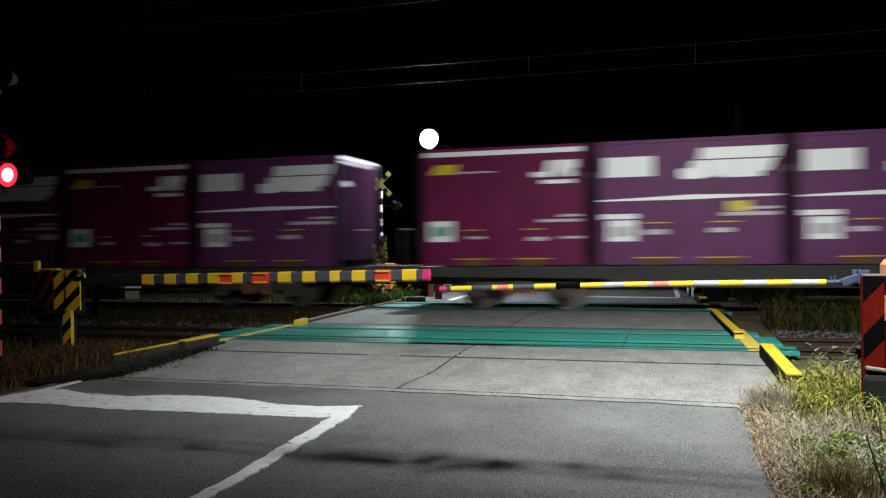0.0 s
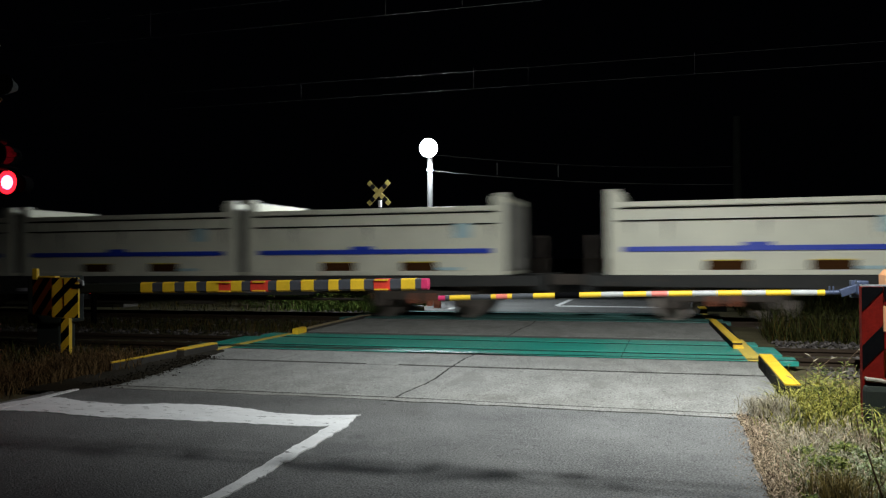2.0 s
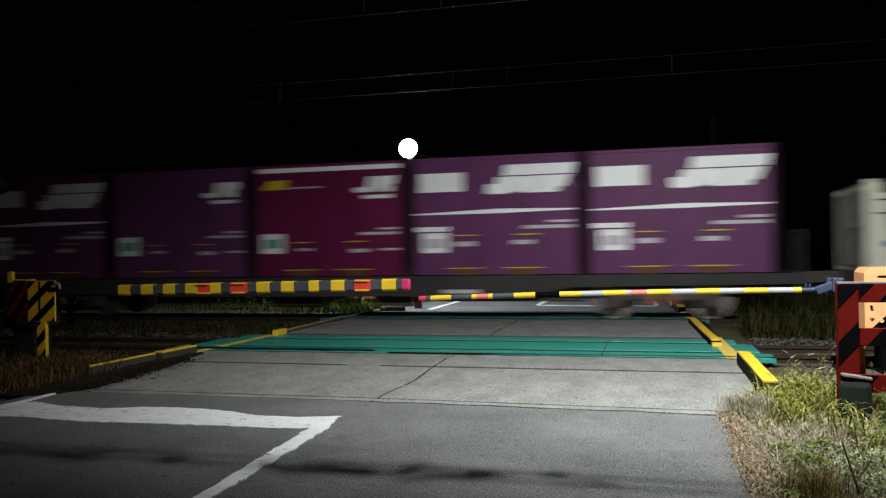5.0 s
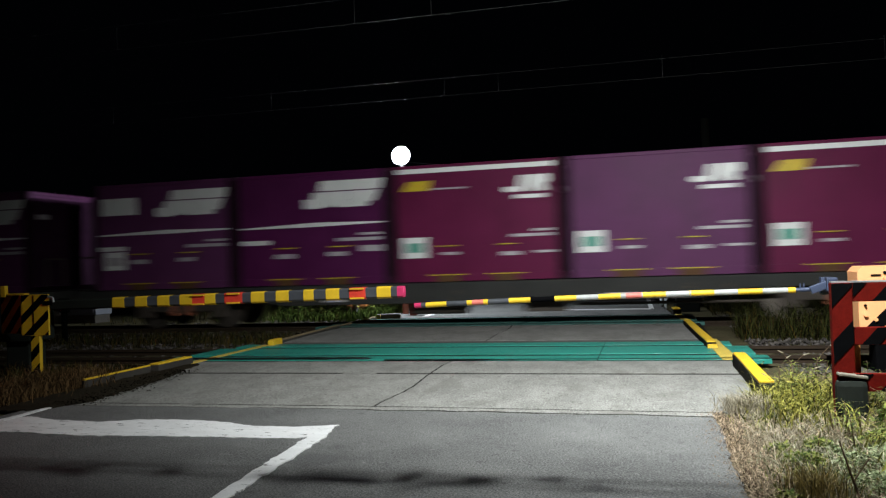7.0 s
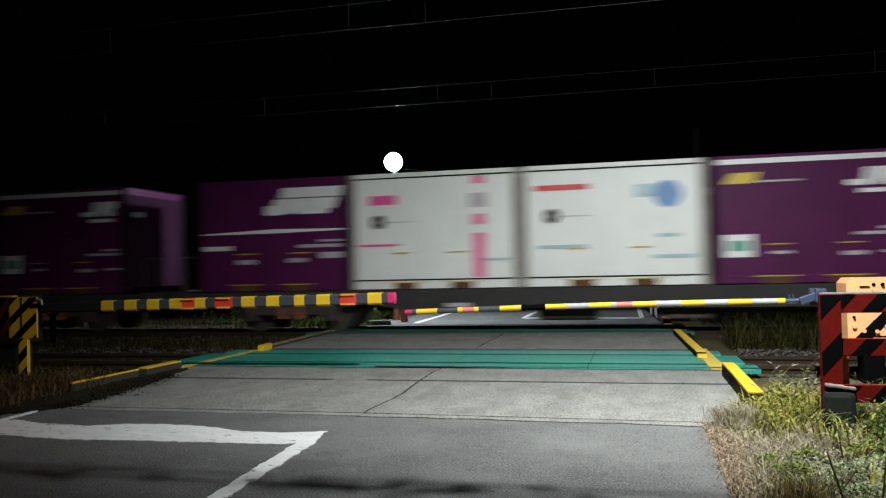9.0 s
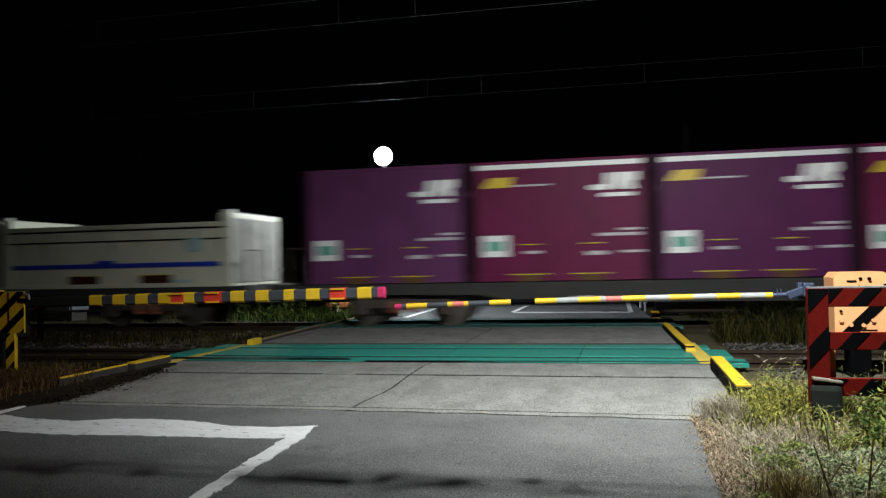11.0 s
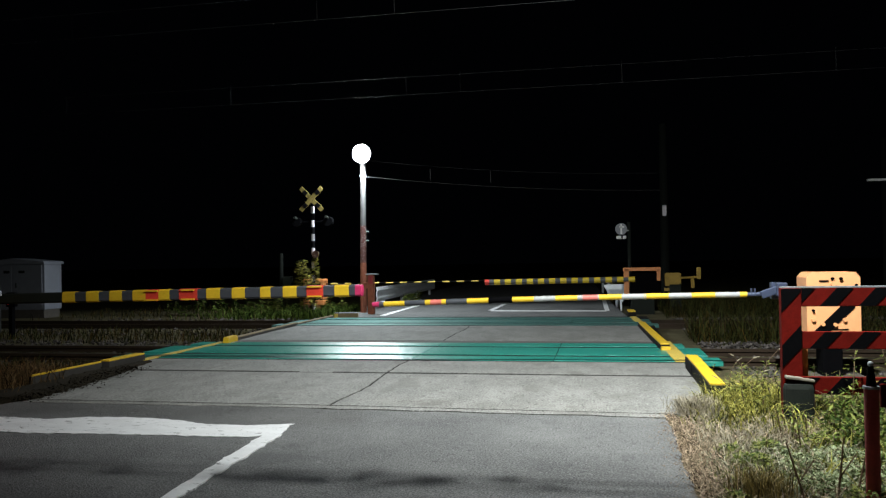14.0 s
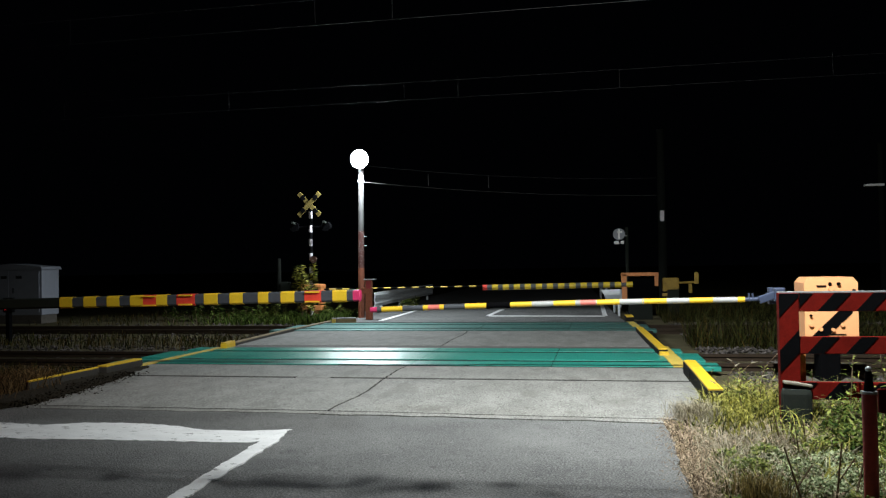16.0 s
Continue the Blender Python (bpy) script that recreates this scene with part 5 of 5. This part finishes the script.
def box_maroon(label="maroon steel freight container with a white top stripe", top=True, yellow=True, paint=MAROON, plate=MARK_TEAL, drop=0.0):
    ob = thing("freight_container", label, "container", "freight containers")
    frame_12(ob, paint)
    if top:
        mark(ob, "white_stripe", 0, TALL - 0.12, L12 - 0.3, 0.1, MARK_WHITE)
    put = lambda a, b, q: (a, FACE - 0.008 + q, b - drop)
    if yellow:
        part("yellow_mark", Shape().slab([(-1.58, 1.95), (-1.0, 1.95), (-0.92, 2.16), (-1.4, 2.16)], 0.008, put), MARK_YELLOW, ob)
        mark(ob, "text_bar", -0.55, 1.98, 0.75, 0.035, MARK_GREY)
    logo = Shape()
    logo.slab([(0.64, 1.86), (0.72, 1.83), (1.0, 1.83), (1.08, 1.88), (1.14, 2.17), (0.98, 2.17), (0.93, 1.94), (0.66, 1.94)], 0.008, put)
    logo.slab([(1.12, 1.83), (1.26, 1.83), (1.29, 1.95), (1.36, 1.83), (1.54, 1.83), (1.5, 1.98), (1.58, 2.02), (1.58, 2.17), (1.17, 2.17)], 0.008, put)
    logo.slab([(0.86, 1.69), (1.5, 1.69), (1.5, 1.77), (0.86, 1.77)], 0.008, put)
    part("white_logo", logo, MARK_WHITE, ob, "white block logo")
    if plate:
        lp = mark(ob, "label_plate", -1.32, 0.74 + drop * 0.5, 0.54, 0.44, MARK_WHITE)
        part("label_patch", Shape().box((-1.32, FACE - 0.012, 0.74 + drop * 0.5), (0.36, 0.008, 0.2)), plate, lp)
    else:
        for x, z, w, h in ((0.66, 0.75, 0.12, 0.3), (0.84, 0.72, 0.1, 0.3), (1.08, 0.66, 0.3, 0.2)):
            mark(ob, "label_plate", x, z, w, h, MARK_GREY)
    for x, z, w, h in ((1.2, 0.93, 0.85, 0.06), (1.42, 1.03, 0.42, 0.05), (0.75, 0.56, 0.4, 0.08), (1.45, 0.58, 0.42, 0.05), (-0.55, 0.6, 0.35, 0.06)):
        mark(ob, "text_bar", x, z, w, h, MARK_GREY)
    for x in (-0.6, 0.66):
        part("door_handle", Shape().box((x, FACE - 0.02, 0.76), (0.42, 0.03, 0.02), 0.004), MARK_YELLOW, ob)
    return ob


def box_white(style):
    labels = {"globe": "white freight container with a blue round emblem and red bar", "pink": "white freight container with a pink upright band",
              "blue": "white freight container with a pale blue upright band"}
    ob = thing("freight_container", labels[style], "container", "freight containers")
    frame_12(ob, WHITE_BOX, post=CORNER_PALE)
    for z in (0.2, TALL - 0.11):
        mark(ob, "dark_seam", 0, z, L12 - 0.1, 0.03, BLACK)
    fan = part("cooler_vent", Shape().cyl((-1.2, FACE - 0.03, 1.45), (-1.2, FACE + 0.01, 1.45), 0.15, 20), BLACK, ob, "dark round cooler vent")
    part("vent_hub", Shape().cyl((-1.2, FACE - 0.05, 1.45), (-1.2, FACE - 0.02, 1.45), 0.05, 12), MARK_GREY, fan)
    mark(ob, "text_bar", -0.85, 1.44, 0.8, 0.02, MARK_GREY)
    if style == "globe":
        mark(ob, "red_bar", -1.0, 2.03, 1.1, 0.11, MARK_RED)
        part("blue_emblem", Shape().cyl((1.1, FACE - 0.016, 1.82), (1.1, FACE, 1.82), 0.27, 28), EMBLEM_BLUE, ob, "blue round emblem")
        mark(ob, "emblem_block", 0.68, 1.9, 0.4, 0.26, MARK_SKY)
        for x, z, w in ((-1.0, 0.82, 1.0), (1.1, 1.0, 0.4), (1.2, 0.58, 0.8)):
            mark(ob, "text_bar", x, z, w, 0.07, MARK_SKY)
    else:
        c = MARK_PINK if style == "pink" else MARK_SKY
        for z0, z1 in ((0.24, 1.16), (1.34, 1.56), (2.2, 2.36)):
            mark(ob, "upright_band", 1.0, (z0 + z1) / 2, 0.24, z1 - z0, c)
        mark(ob, "emblem_block", 1.0, 1.85, 0.36, 0.3, MARK_GREY)
        mark(ob, "emblem_block", -1.1, 1.92, 0.6, 0.2, c)
        mark(ob, "text_bar", -1.2, 0.95, 0.9, 0.05, c)
        mark(ob, "text_bar", 1.35, 0.6, 0.6, 0.05, MARK_SKY)
    for x in (-0.7, 0.55):
        part("door_handle", Shape().box((x, FACE - 0.02, 0.78), (0.42, 0.03, 0.02), 0.004), MARK_YELLOW, ob)
    return ob


def tub(label="cream half-height open container with a blue stripe", high=1.47, stripe=True):
    """A low 20-foot container with raised end walls."""
    ob = thing("tub_container", label, "container", "half-height containers")
    L = 6.06
    part("body", Shape().box((0, 0, high / 2 + 0.02), (L - 0.3, W - 0.06, high - 0.04), 0.01), CREAM, ob)
    part("top_rail", Shape().box((0, FACE + 0.05, high - 0.05), (L - 0.3, 0.12, 0.1), 0.012), CREAM, ob)
    for z in (high - 0.13, high - 0.38):
        mark(ob, "side_groove", 0, z, L - 0.36, 0.032, BLACK, 0.006)
    for x in (-2.4, -1.2, 0.0, 1.2, 2.4):
        part("side_rib", Shape().box((x, FACE + 0.01, high - 0.26), (0.07, 0.05, 0.22), 0.008), CREAM, ob)
    for s in (-1, 1):
        e = part("end_wall", Shape().box((s * (L / 2 - 0.14), 0, high / 2 + 0.1), (0.28, W, high + 0.2), 0.02), CREAM, ob)
        part("end_face", Shape().box((s * (L / 2 + 0.006), 0, high / 2 + 0.08), (0.02, W - 0.16, high), 0.004), TONED_GREY, e, "grey end face toned down against the far lamp")
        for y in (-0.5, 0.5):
            part("end_rib", Shape().box((s * (L / 2 + 0.03), y, high / 2 + 0.08), (0.04, 0.09, high - 0.1), 0.006), TONED_GREY, e)
        part("corner_casting", Shape().box((s * (L / 2 - 0.1), FACE + 0.08, high + 0.2), (0.2, 0.18, 0.13), 0.015), CREAM, e)
    part("bottom_rail", Shape().box((0, FACE + 0.03, 0.05), (L - 0.5, 0.1, 0.1), 0.01), CREAM, ob)
    if stripe:
        mark(ob, "blue_stripe", 0.0, 0.52, L - 0.6, 0.1, MARK_BLUE)
        mark(ob, "emblem_block", -0.2, 0.56, 0.5, 0.16, MARK_BLUE, 0.012)
        mark(ob, "label_plate", 2.1, 0.95, 0.35, 0.3, MARK_SKY)
        mark(ob, "text_bar", 1.5, 0.14, 1.1, 0.06, MARK_SKY)
    else:
        for x in (-1.1, -0.5, 0.5, 1.1):
            mark(ob, "text_bar", x, 1.18, 0.35, 0.18, MARK_GREY)
        mark(ob, "text_bar", -2.1, 0.5, 0.4, 0.12, MARK_GREY)
    for x in (-0.76, 1.12):
        p = part("fork_pocket", Shape().box((x, FACE - 0.002, 0.15), (0.78, 0.03, 0.26)), POCKET_DARK, ob)
        part("pocket_edge", Shape().box((x, FACE - 0.014, 0.29), (0.78, 0.02, 0.018)), MARK_YELLOW, p)
    for k, x in enumerate((-2.62, -1.9, -0.1, 1.85, 2.66)):
        part("rust_streak", Shape().slab([(x, high - 0.42), (x + 0.05 + 0.02 * (k % 3), high - 0.42), (x + 0.03, high - 0.75 - 0.08 * (k % 2))], 0.004, lambda a, b, q: (a, FACE + 0.026 + q, b)), TONED_GREY, ob)
    return ob


def tank_blue():
    ob = thing("tank_container", "white tank container in a dark blue frame", "tank container", "tank containers")
    L, H = 6.06, 2.43
    tank = part("tank", Shape().cyl((-2.35, 0, 1.28), (2.35, 0, 1.28), 1.04, 40).ball((-2.35, 0, 1.28), 1.04, (0.28, 1, 1), 32).ball((2.35, 0, 1.28), 1.04, (0.28, 1, 1), 32), TANK_WHITE, ob, smooth=True)
    for x in (-1.2, 0.05, 1.2):
        part("tank_hoop", Shape().cyl((x - 0.025, 0, 1.28), (x + 0.025, 0, 1.28), 1.052, 40), MARK_GREY, tank, smooth=True)
    for s in (-1, 1):
        for sy in (-1, 1):
            part("corner_post", Shape().box((s * (L / 2 - 0.1), sy * (W / 2 - 0.07), H / 2), (0.2, 0.14, H), 0.015), FRAME_BLUE, ob)
        for z, h in ((H - 0.08, 0.16), (0.1, 0.2)):
            part("end_beam", Shape().box((s * (L / 2 - 0.1), 0, z), (0.18, W - 0.28, h), 0.01), FRAME_BLUE, ob)
        for sy in (-1, 1):
            for z0, z1 in ((0.15, 1.0), (H - 0.15, H - 0.95)):
                part("brace", Shape().cyl((s * (L / 2 - 0.1), sy * (W / 2 - 0.07), z0), (s * (L / 2 - 0.95), sy * (W / 2 - 0.2), z1), 0.1, 10), FRAME_BLUE, ob)
        mark(tank, "text_bar", s * 1.75, 1.45, 0.7, 0.06, MARK_GREY)
    # bottom rails and saddles painted dark, for the shade under the tank
    for sy in (-1, 1):
        part("top_rail", Shape().box((0, sy * (W / 2 - 0.06), H - 0.05), (L - 0.4, 0.07, 0.08), 0.01), FRAME_BLUE, ob)
        part("bottom_rail", Shape().box((0, sy * (W / 2 - 0.06), 0.08), (L - 0.4, 0.1, 0.12), 0.01), CORNER, ob, "bottom rail painted dark for shade under the tank")
    for x in (-1.5, 1.5):
        part("saddle", Shape().box((x, 0, 0.22), (0.5, 1.8, 0.36), 0.03), CORNER, ob)
    # walkway widened to keep the far lamp off the tank top
    part("walkway", Shape().box((0, 0, H - 0.05), (L - 0.5, 2.0, 0.03), 0.005), POLE_DARK, ob, "dark top walkway")
    for k in range(6):
        part("ladder_rung", Shape().box((0.22, FACE + 0.02, 0.62 + k * 0.33), (0.42, 0.03, 0.045), 0.005), BLACK, ob)
    for x, z, w in ((0.9, 0.85, 0.75), (1.75, 1.36, 0.9)):
        part("side_rod", Shape().box((x, FACE + 0.03, z), (w, 0.03, 0.03), 0.005), BLACK, ob)
    part("placard", Shape().box((-0.55, FACE + 0.1, 0.45), (0.5, 0.02, 0.5), 0.005), MARK_GREY, ob, "dull grey placard")
    part("valve_box", Shape().box((1.55, FACE + 0.15, 0.3), (0.6, 0.3, 0.78), 0.03), TANK_WHITE, ob)
    mark(ob, "text_bar", -1.0, 1.45, 0.9, 0.05, MARK_GREY)
    return ob


def tank_silver():
    ob = thing("tank_container", "silver tank with red lettering bars on blue saddles", "tank container", "tank containers")
    tank = part("tank", Shape().cyl((-2.48, 0, 1.3), (2.34, 0, 1.3), 0.98, 48).ball((-2.48, 0, 1.3), 0.98, (0.24, 1, 1), 32).ball((2.34, 0, 1.3), 0.98, (0.24, 1, 1), 32), TANK_STEEL, ob, smooth=True)
    for x in (-1.5, 0, 1.5):
        part("tank_hoop", Shape().cyl((x - 0.02, 0, 1.3), (x + 0.02, 0, 1.3), 0.99, 40), TANK_STEEL, tank, smooth=True)
    for x, w in ((-0.6, 0.34), (-0.22, 0.3), (0.14, 0.32), (0.52, 0.34), (0.86, 0.26)):
        turn = Matrix.Rotation(radians(-22), 4, "X")
        part("red_lettering", Shape().box((x, -0.95, 1.6), (w, 0.02, 0.2), 0, turn), MARK_RED, tank)
    for z, y in ((2.2, -0.6), (2.3, -0.3)):
        part("hand_rail", Shape().cyl((-2.5, y, z), (2.5, y, z), 0.022, 8), STEEL, ob)
    part("walkway", Shape().box((0, -0.5, 2.13), (5.0, 0.44, 0.05), 0.006), POLE_DARK, ob, "dark top walkway")
    for x in (-1.4, 0.0, 1.4):
        part("hatch", Shape().cyl((x, -0.1, 2.2), (x, -0.1, 2.34), 0.25, 18), TANK_STEEL, tank)
    for s in (-1, 1):
        for y0 in (0.0, W - 0.2):
            part("saddle", Shape().slab([(1.2, 0.06), (3.1, 0.06), (3.05, 0.36), (2.05, 0.98), (1.34, 0.98), (1.2, 0.5)], 0.14, lambda a, b, q: (s * a + 0.16, FACE + 0.02 + y0 + q, b)), SADDLE_BLUE, ob, "bright blue saddle plate")
        part("end_box", Shape().box((s * 2.75 + 0.16, FACE + 0.3, 0.3), (0.45, 0.4, 0.34), 0.03), SADDLE_BLUE, ob)
        mark(ob, "text_bar", s * 2.3, 0.3, 0.8, 0.05, MARK_SKY)
    part("end_ladder", Shape().box((2.72, -0.6, 2.02), (0.4, 0.5, 0.07), 0.008).cyl((2.62, -0.8, 0.6), (2.62, -0.8, 2.0), 0.02, 8), MARK_WHITE, ob)
    part("bottom_rail", Shape().box((0, FACE + 0.1, 0.2), (2.4, 0.12, 0.14), 0.01), SADDLE_BLUE, ob)
    part("pipe", Shape().cyl((-1.2, FACE + 0.15, 0.42), (1.2, FACE + 0.15, 0.42), 0.06, 12), TANK_STEEL, ob)
    return ob


def tank_small_green():
    ob = thing("tank_container", "bright green framed tank container", "tank container", "tank containers")
    H = 2.5
    part("tank", Shape().cyl((-1.35, 0, 1.28), (1.35, 0, 1.28), 1.05, 36).ball((-1.35, 0, 1.28), 1.05, (0.3, 1, 1), 28).ball((1.35, 0, 1.28), 1.05, (0.3, 1, 1), 28), TANK_GREEN, ob, smooth=True)
    for s in (-1, 1):
        for sy in (-1, 1):
            part("corner_post", Shape().box((s * (L12 / 2 - 0.09), sy * (W / 2 - 0.07), H / 2), (0.18, 0.14, H), 0.012), TANK_GREEN, ob)
            for z0, z1 in ((0.1, 0.75), (H - 0.1, H - 0.75)):
                part("brace", Shape().cyl((s * (L12 / 2 - 0.1), sy * (W / 2 - 0.07), z0), (s * (L12 / 2 - 0.75), sy * (W / 2 - 0.15), z1), 0.06, 8), TANK_GREEN, ob)
    for sy in (-1, 1):
        for z in (0.08, H - 0.07):
            part("side_rail", Shape().box((0, sy * (W / 2 - 0.06), z), (L12 - 0.3, 0.1, 0.13), 0.01), TANK_GREEN, ob)
    for x, z, w in ((0, 1.6, 0.8), (0, 1.35, 0.9), (0, 1.1, 0.5), (-1.3, 0.5, 0.5), (1.25, 0.4, 0.6)):
        mark(ob, "text_bar", x, z, w, 0.07, MARK_GREY, 0.1)
    return ob


def wagon():
    ob = thing("flat_wagon", "dark grey container flat wagon on two bogies", "wagon", "flat wagons")
    half = PITCH / 2
    for sy in (-1, 1):
        put = lambda a, b, q: (a, sy * (1.24 - q), b)
        part("side_sill", Shape().slab([(-9.75, 0.93), (9.75, 0.93), (9.75, 0.72), (5.4, 0.68), (4.4, 0.5), (-4.4, 0.5), (-5.4, 0.68), (-9.75, 0.72)], 0.09, put), WAGON_GREY, ob)
    part("deck", Shape().box((0, 0, 0.86), (19.5, 2.3, 0.1), 0.01), WAGON_GREY, ob)
    part("centre_beam", Shape().box((0, 0, 0.66), (19.6, 0.4, 0.3), 0.01), BOGIE, ob)
    for s in (-1, 1):
        part("end_beam", Shape().box((s * 9.7, 0, 0.78), (0.16, 2.4, 0.34), 0.01), WAGON_GREY, ob)
        part("coupler", Shape().box((s * 9.97, 0, 0.82), (0.46, 0.26, 0.24), 0.03), BOGIE, ob)
        part("end_rail", Shape().cyl((s * 9.68, -1.1, 0.95), (s * 9.68, -1.1, 1.75), 0.02, 8).cyl((s * 9.68, -1.1, 1.75), (s * 9.68, -0.5, 1.75), 0.02, 8).cyl((s * 9.68, -0.5, 1.75), (s * 9.68, -0.5, 0.95), 0.02, 8), BOGIE, ob)
        b = part("bogie", Shape().box((s * 7.1, -1.0, 0.5), (2.3, 0.14, 0.2), 0.03).box((s * 7.1, 1.0, 0.5), (2.3, 0.14, 0.2), 0.03).box((s * 7.1, 0, 0.52), (0.5, 2.1, 0.3), 0.03), BOGIE, ob)
        for dx in (-0.95, 0.95):
            for sy in (-1, 1):
                part("wheel", Shape().cyl((s * 7.1 + dx, sy * 0.53, 0.427), (s * 7.1 + dx, sy * 0.65, 0.427), 0.43, 26), WHEEL, b)
                part("axle_box", Shape().box((s * 7.1 + dx, sy * 1.02, 0.43), (0.34, 0.2, 0.34), 0.04), BOGIE, b)
            part("axle", Shape().cyl((s * 7.1 + dx, -0.6, 0.427), (s * 7.1 + dx, 0.6, 0.427), 0.08, 10), BOGIE, b)
        for dx in (-0.2, 0.2):
            part("spring", Shape().cyl((s * 7.1 + dx, -1.03, 0.32), (s * 7.1 + dx, -1.03, 0.55), 0.09, 12), RUST, b)
    part("air_tank", Shape().cyl((-1.6, -0.7, 0.4), (-0.3, -0.7, 0.4), 0.17, 16), BOGIE, ob, smooth=True)
    part("brake_gear", Shape().box((1.4, -0.75, 0.38), (0.9, 0.3, 0.24), 0.02).cyl((2.0, -0.8, 0.4), (5.6, -0.9, 0.4), 0.03, 8), BOGIE, ob)
    for x, w in ((3.0, 0.8), (-3.2, 0.5)):
        part("text_bar", Shape().box((x, -1.244, 0.6), (w, 0.01, 0.08)), MARK_GREY, ob)
    return ob


# what each wagon carries, from the head of the train to its tail
LOADS = ["v m v y m", "v m u u Y", "H t t", "t t t", "T t T", "t t t", "v v m n v", "m v G p u", "m n m x v", "v v v u u", "w w W K x",
         "w B m w v", "v m w m n", "t t t", "w a b S"]
HEAD_S = 6.1 - PITCH             # where the first wagon begins
makers = {"v": box_violet, "m": box_maroon,
          "x": lambda: box_violet("dark violet freight container with a white logo and stripe", False, WINE, False),
          "n": lambda: box_maroon("wine-coloured freight container with a white logo", False, False, PURPLE),
          "p": lambda: box_maroon("plain wine-coloured freight container with a pale label", False, False, WINE, MARK_TEAL, 0.52),
          "u": lambda: box_violet("dusty violet freight container with white block markings", True, DUSK, False),
          "w": lambda: box_maroon("wine freight container with white top stripe and yellow mark", True, True, WINE),
          "y": lambda: box_violet("violet freight container with white markings and a yellow patch", patch=True),
          "Y": lambda: box_violet("dusty violet freight container with a yellow patch", True, DUSK, True, True),
          "a": lambda: box_maroon("wine freight container with white top stripe and small lettering", True, True, WINE, None),
          "b": lambda: box_maroon("plain wine freight container with a white logo, no stripe", False, False, WINE),
          "W": lambda: box_white("globe"), "K": lambda: box_white("pink"), "B": lambda: box_white("blue"), "G": tank_small_green,
          "t": tub, "H": lambda: tub("tall cream half-height open container with grey lettering bars", 1.72, False), "T": tank_blue, "S": tank_silver}
made = {}
SHIFT = {2: -0.08, 3: 0.4, 4: -0.25, 5: 0.2}     # loads that sit a little off the middle of their wagon


def place(kind, build, s, z):
    """Put one more of a kind at s metres behind the head of the train."""
    if kind in made:
        ob = copy_thing(made[kind], pose(-s, FAR_Y, z))
    else:
        ob = made[kind] = build()
        ob.matrix_basis = pose(-s, FAR_Y, z)
    train.append((ob, s, z))


for n, load in enumerate(LOADS):
    start = HEAD_S + n * PITCH
    place("wagon", wagon, start + PITCH / 2, 0)
    kinds = load.split()
    if len(kinds) == 3:
        spots = [start + 10.2 + SHIFT.get(n, 0) + k * 6.36 for k in (-1, 0, 1)]
    else:
        spots = [start + 0.9 + 3.72 * (k + 0.5) for k in range(len(kinds))]
        if kinds[-1] == "S":
            spots[-1] = start + 0.9 + 3 * 3.72 + 1.5 + 3.1
    for kind, s in zip(kinds, spots):
        place(kind, makers[kind], s, FLOOR)


SLIP_T = (0, 0.5, 1, 1.5, 2, 3, 4, 5, 6.5, 7, 8, 9, 10, 11.5, 12.5, 13, 16)
SLIP = (-0.1, -0.02, 0.25, 0.48, 0.57, 0.75, 0.8, 0.9, 0.98, 0.96, 0.77, 0.55, 0.3, -0.12, -0.45, -0.62, -1.6)


def run(t):
    """Metres that the train has gone at t seconds: it slows a little."""
    return 22.1 * t + float(np.interp(t, SLIP_T, SLIP))


def motions():
    steps = [0.5 * k for k in range(33)]
    for ob, s, z in train:
        walk(ob, [(t, pose(run(t) - s, FAR_Y, z)) for t in steps])
    # the two lenses turn about by halves, so that one faces the road while the other faces away
    # this turning is made up, in place of lamps that flash by turns
    for lens, start in zip(lenses, (0, 180)):
        x, y, z = lens.location
        rows = [(0, pose(x, y, z, 0, 0, start))]
        for k in range(27):
            at = round((0.1 + 0.586 * k) * FPS)
            rows += [((at + i) / FPS, pose(x, y, z, 0, 0, start + 180 * k + 60 * (i + 1))) for i in range(-1, 3)]
        walk(lens, rows + [(16, pose(x, y, z, 0, 0, start + 180 * 27))])


motions()
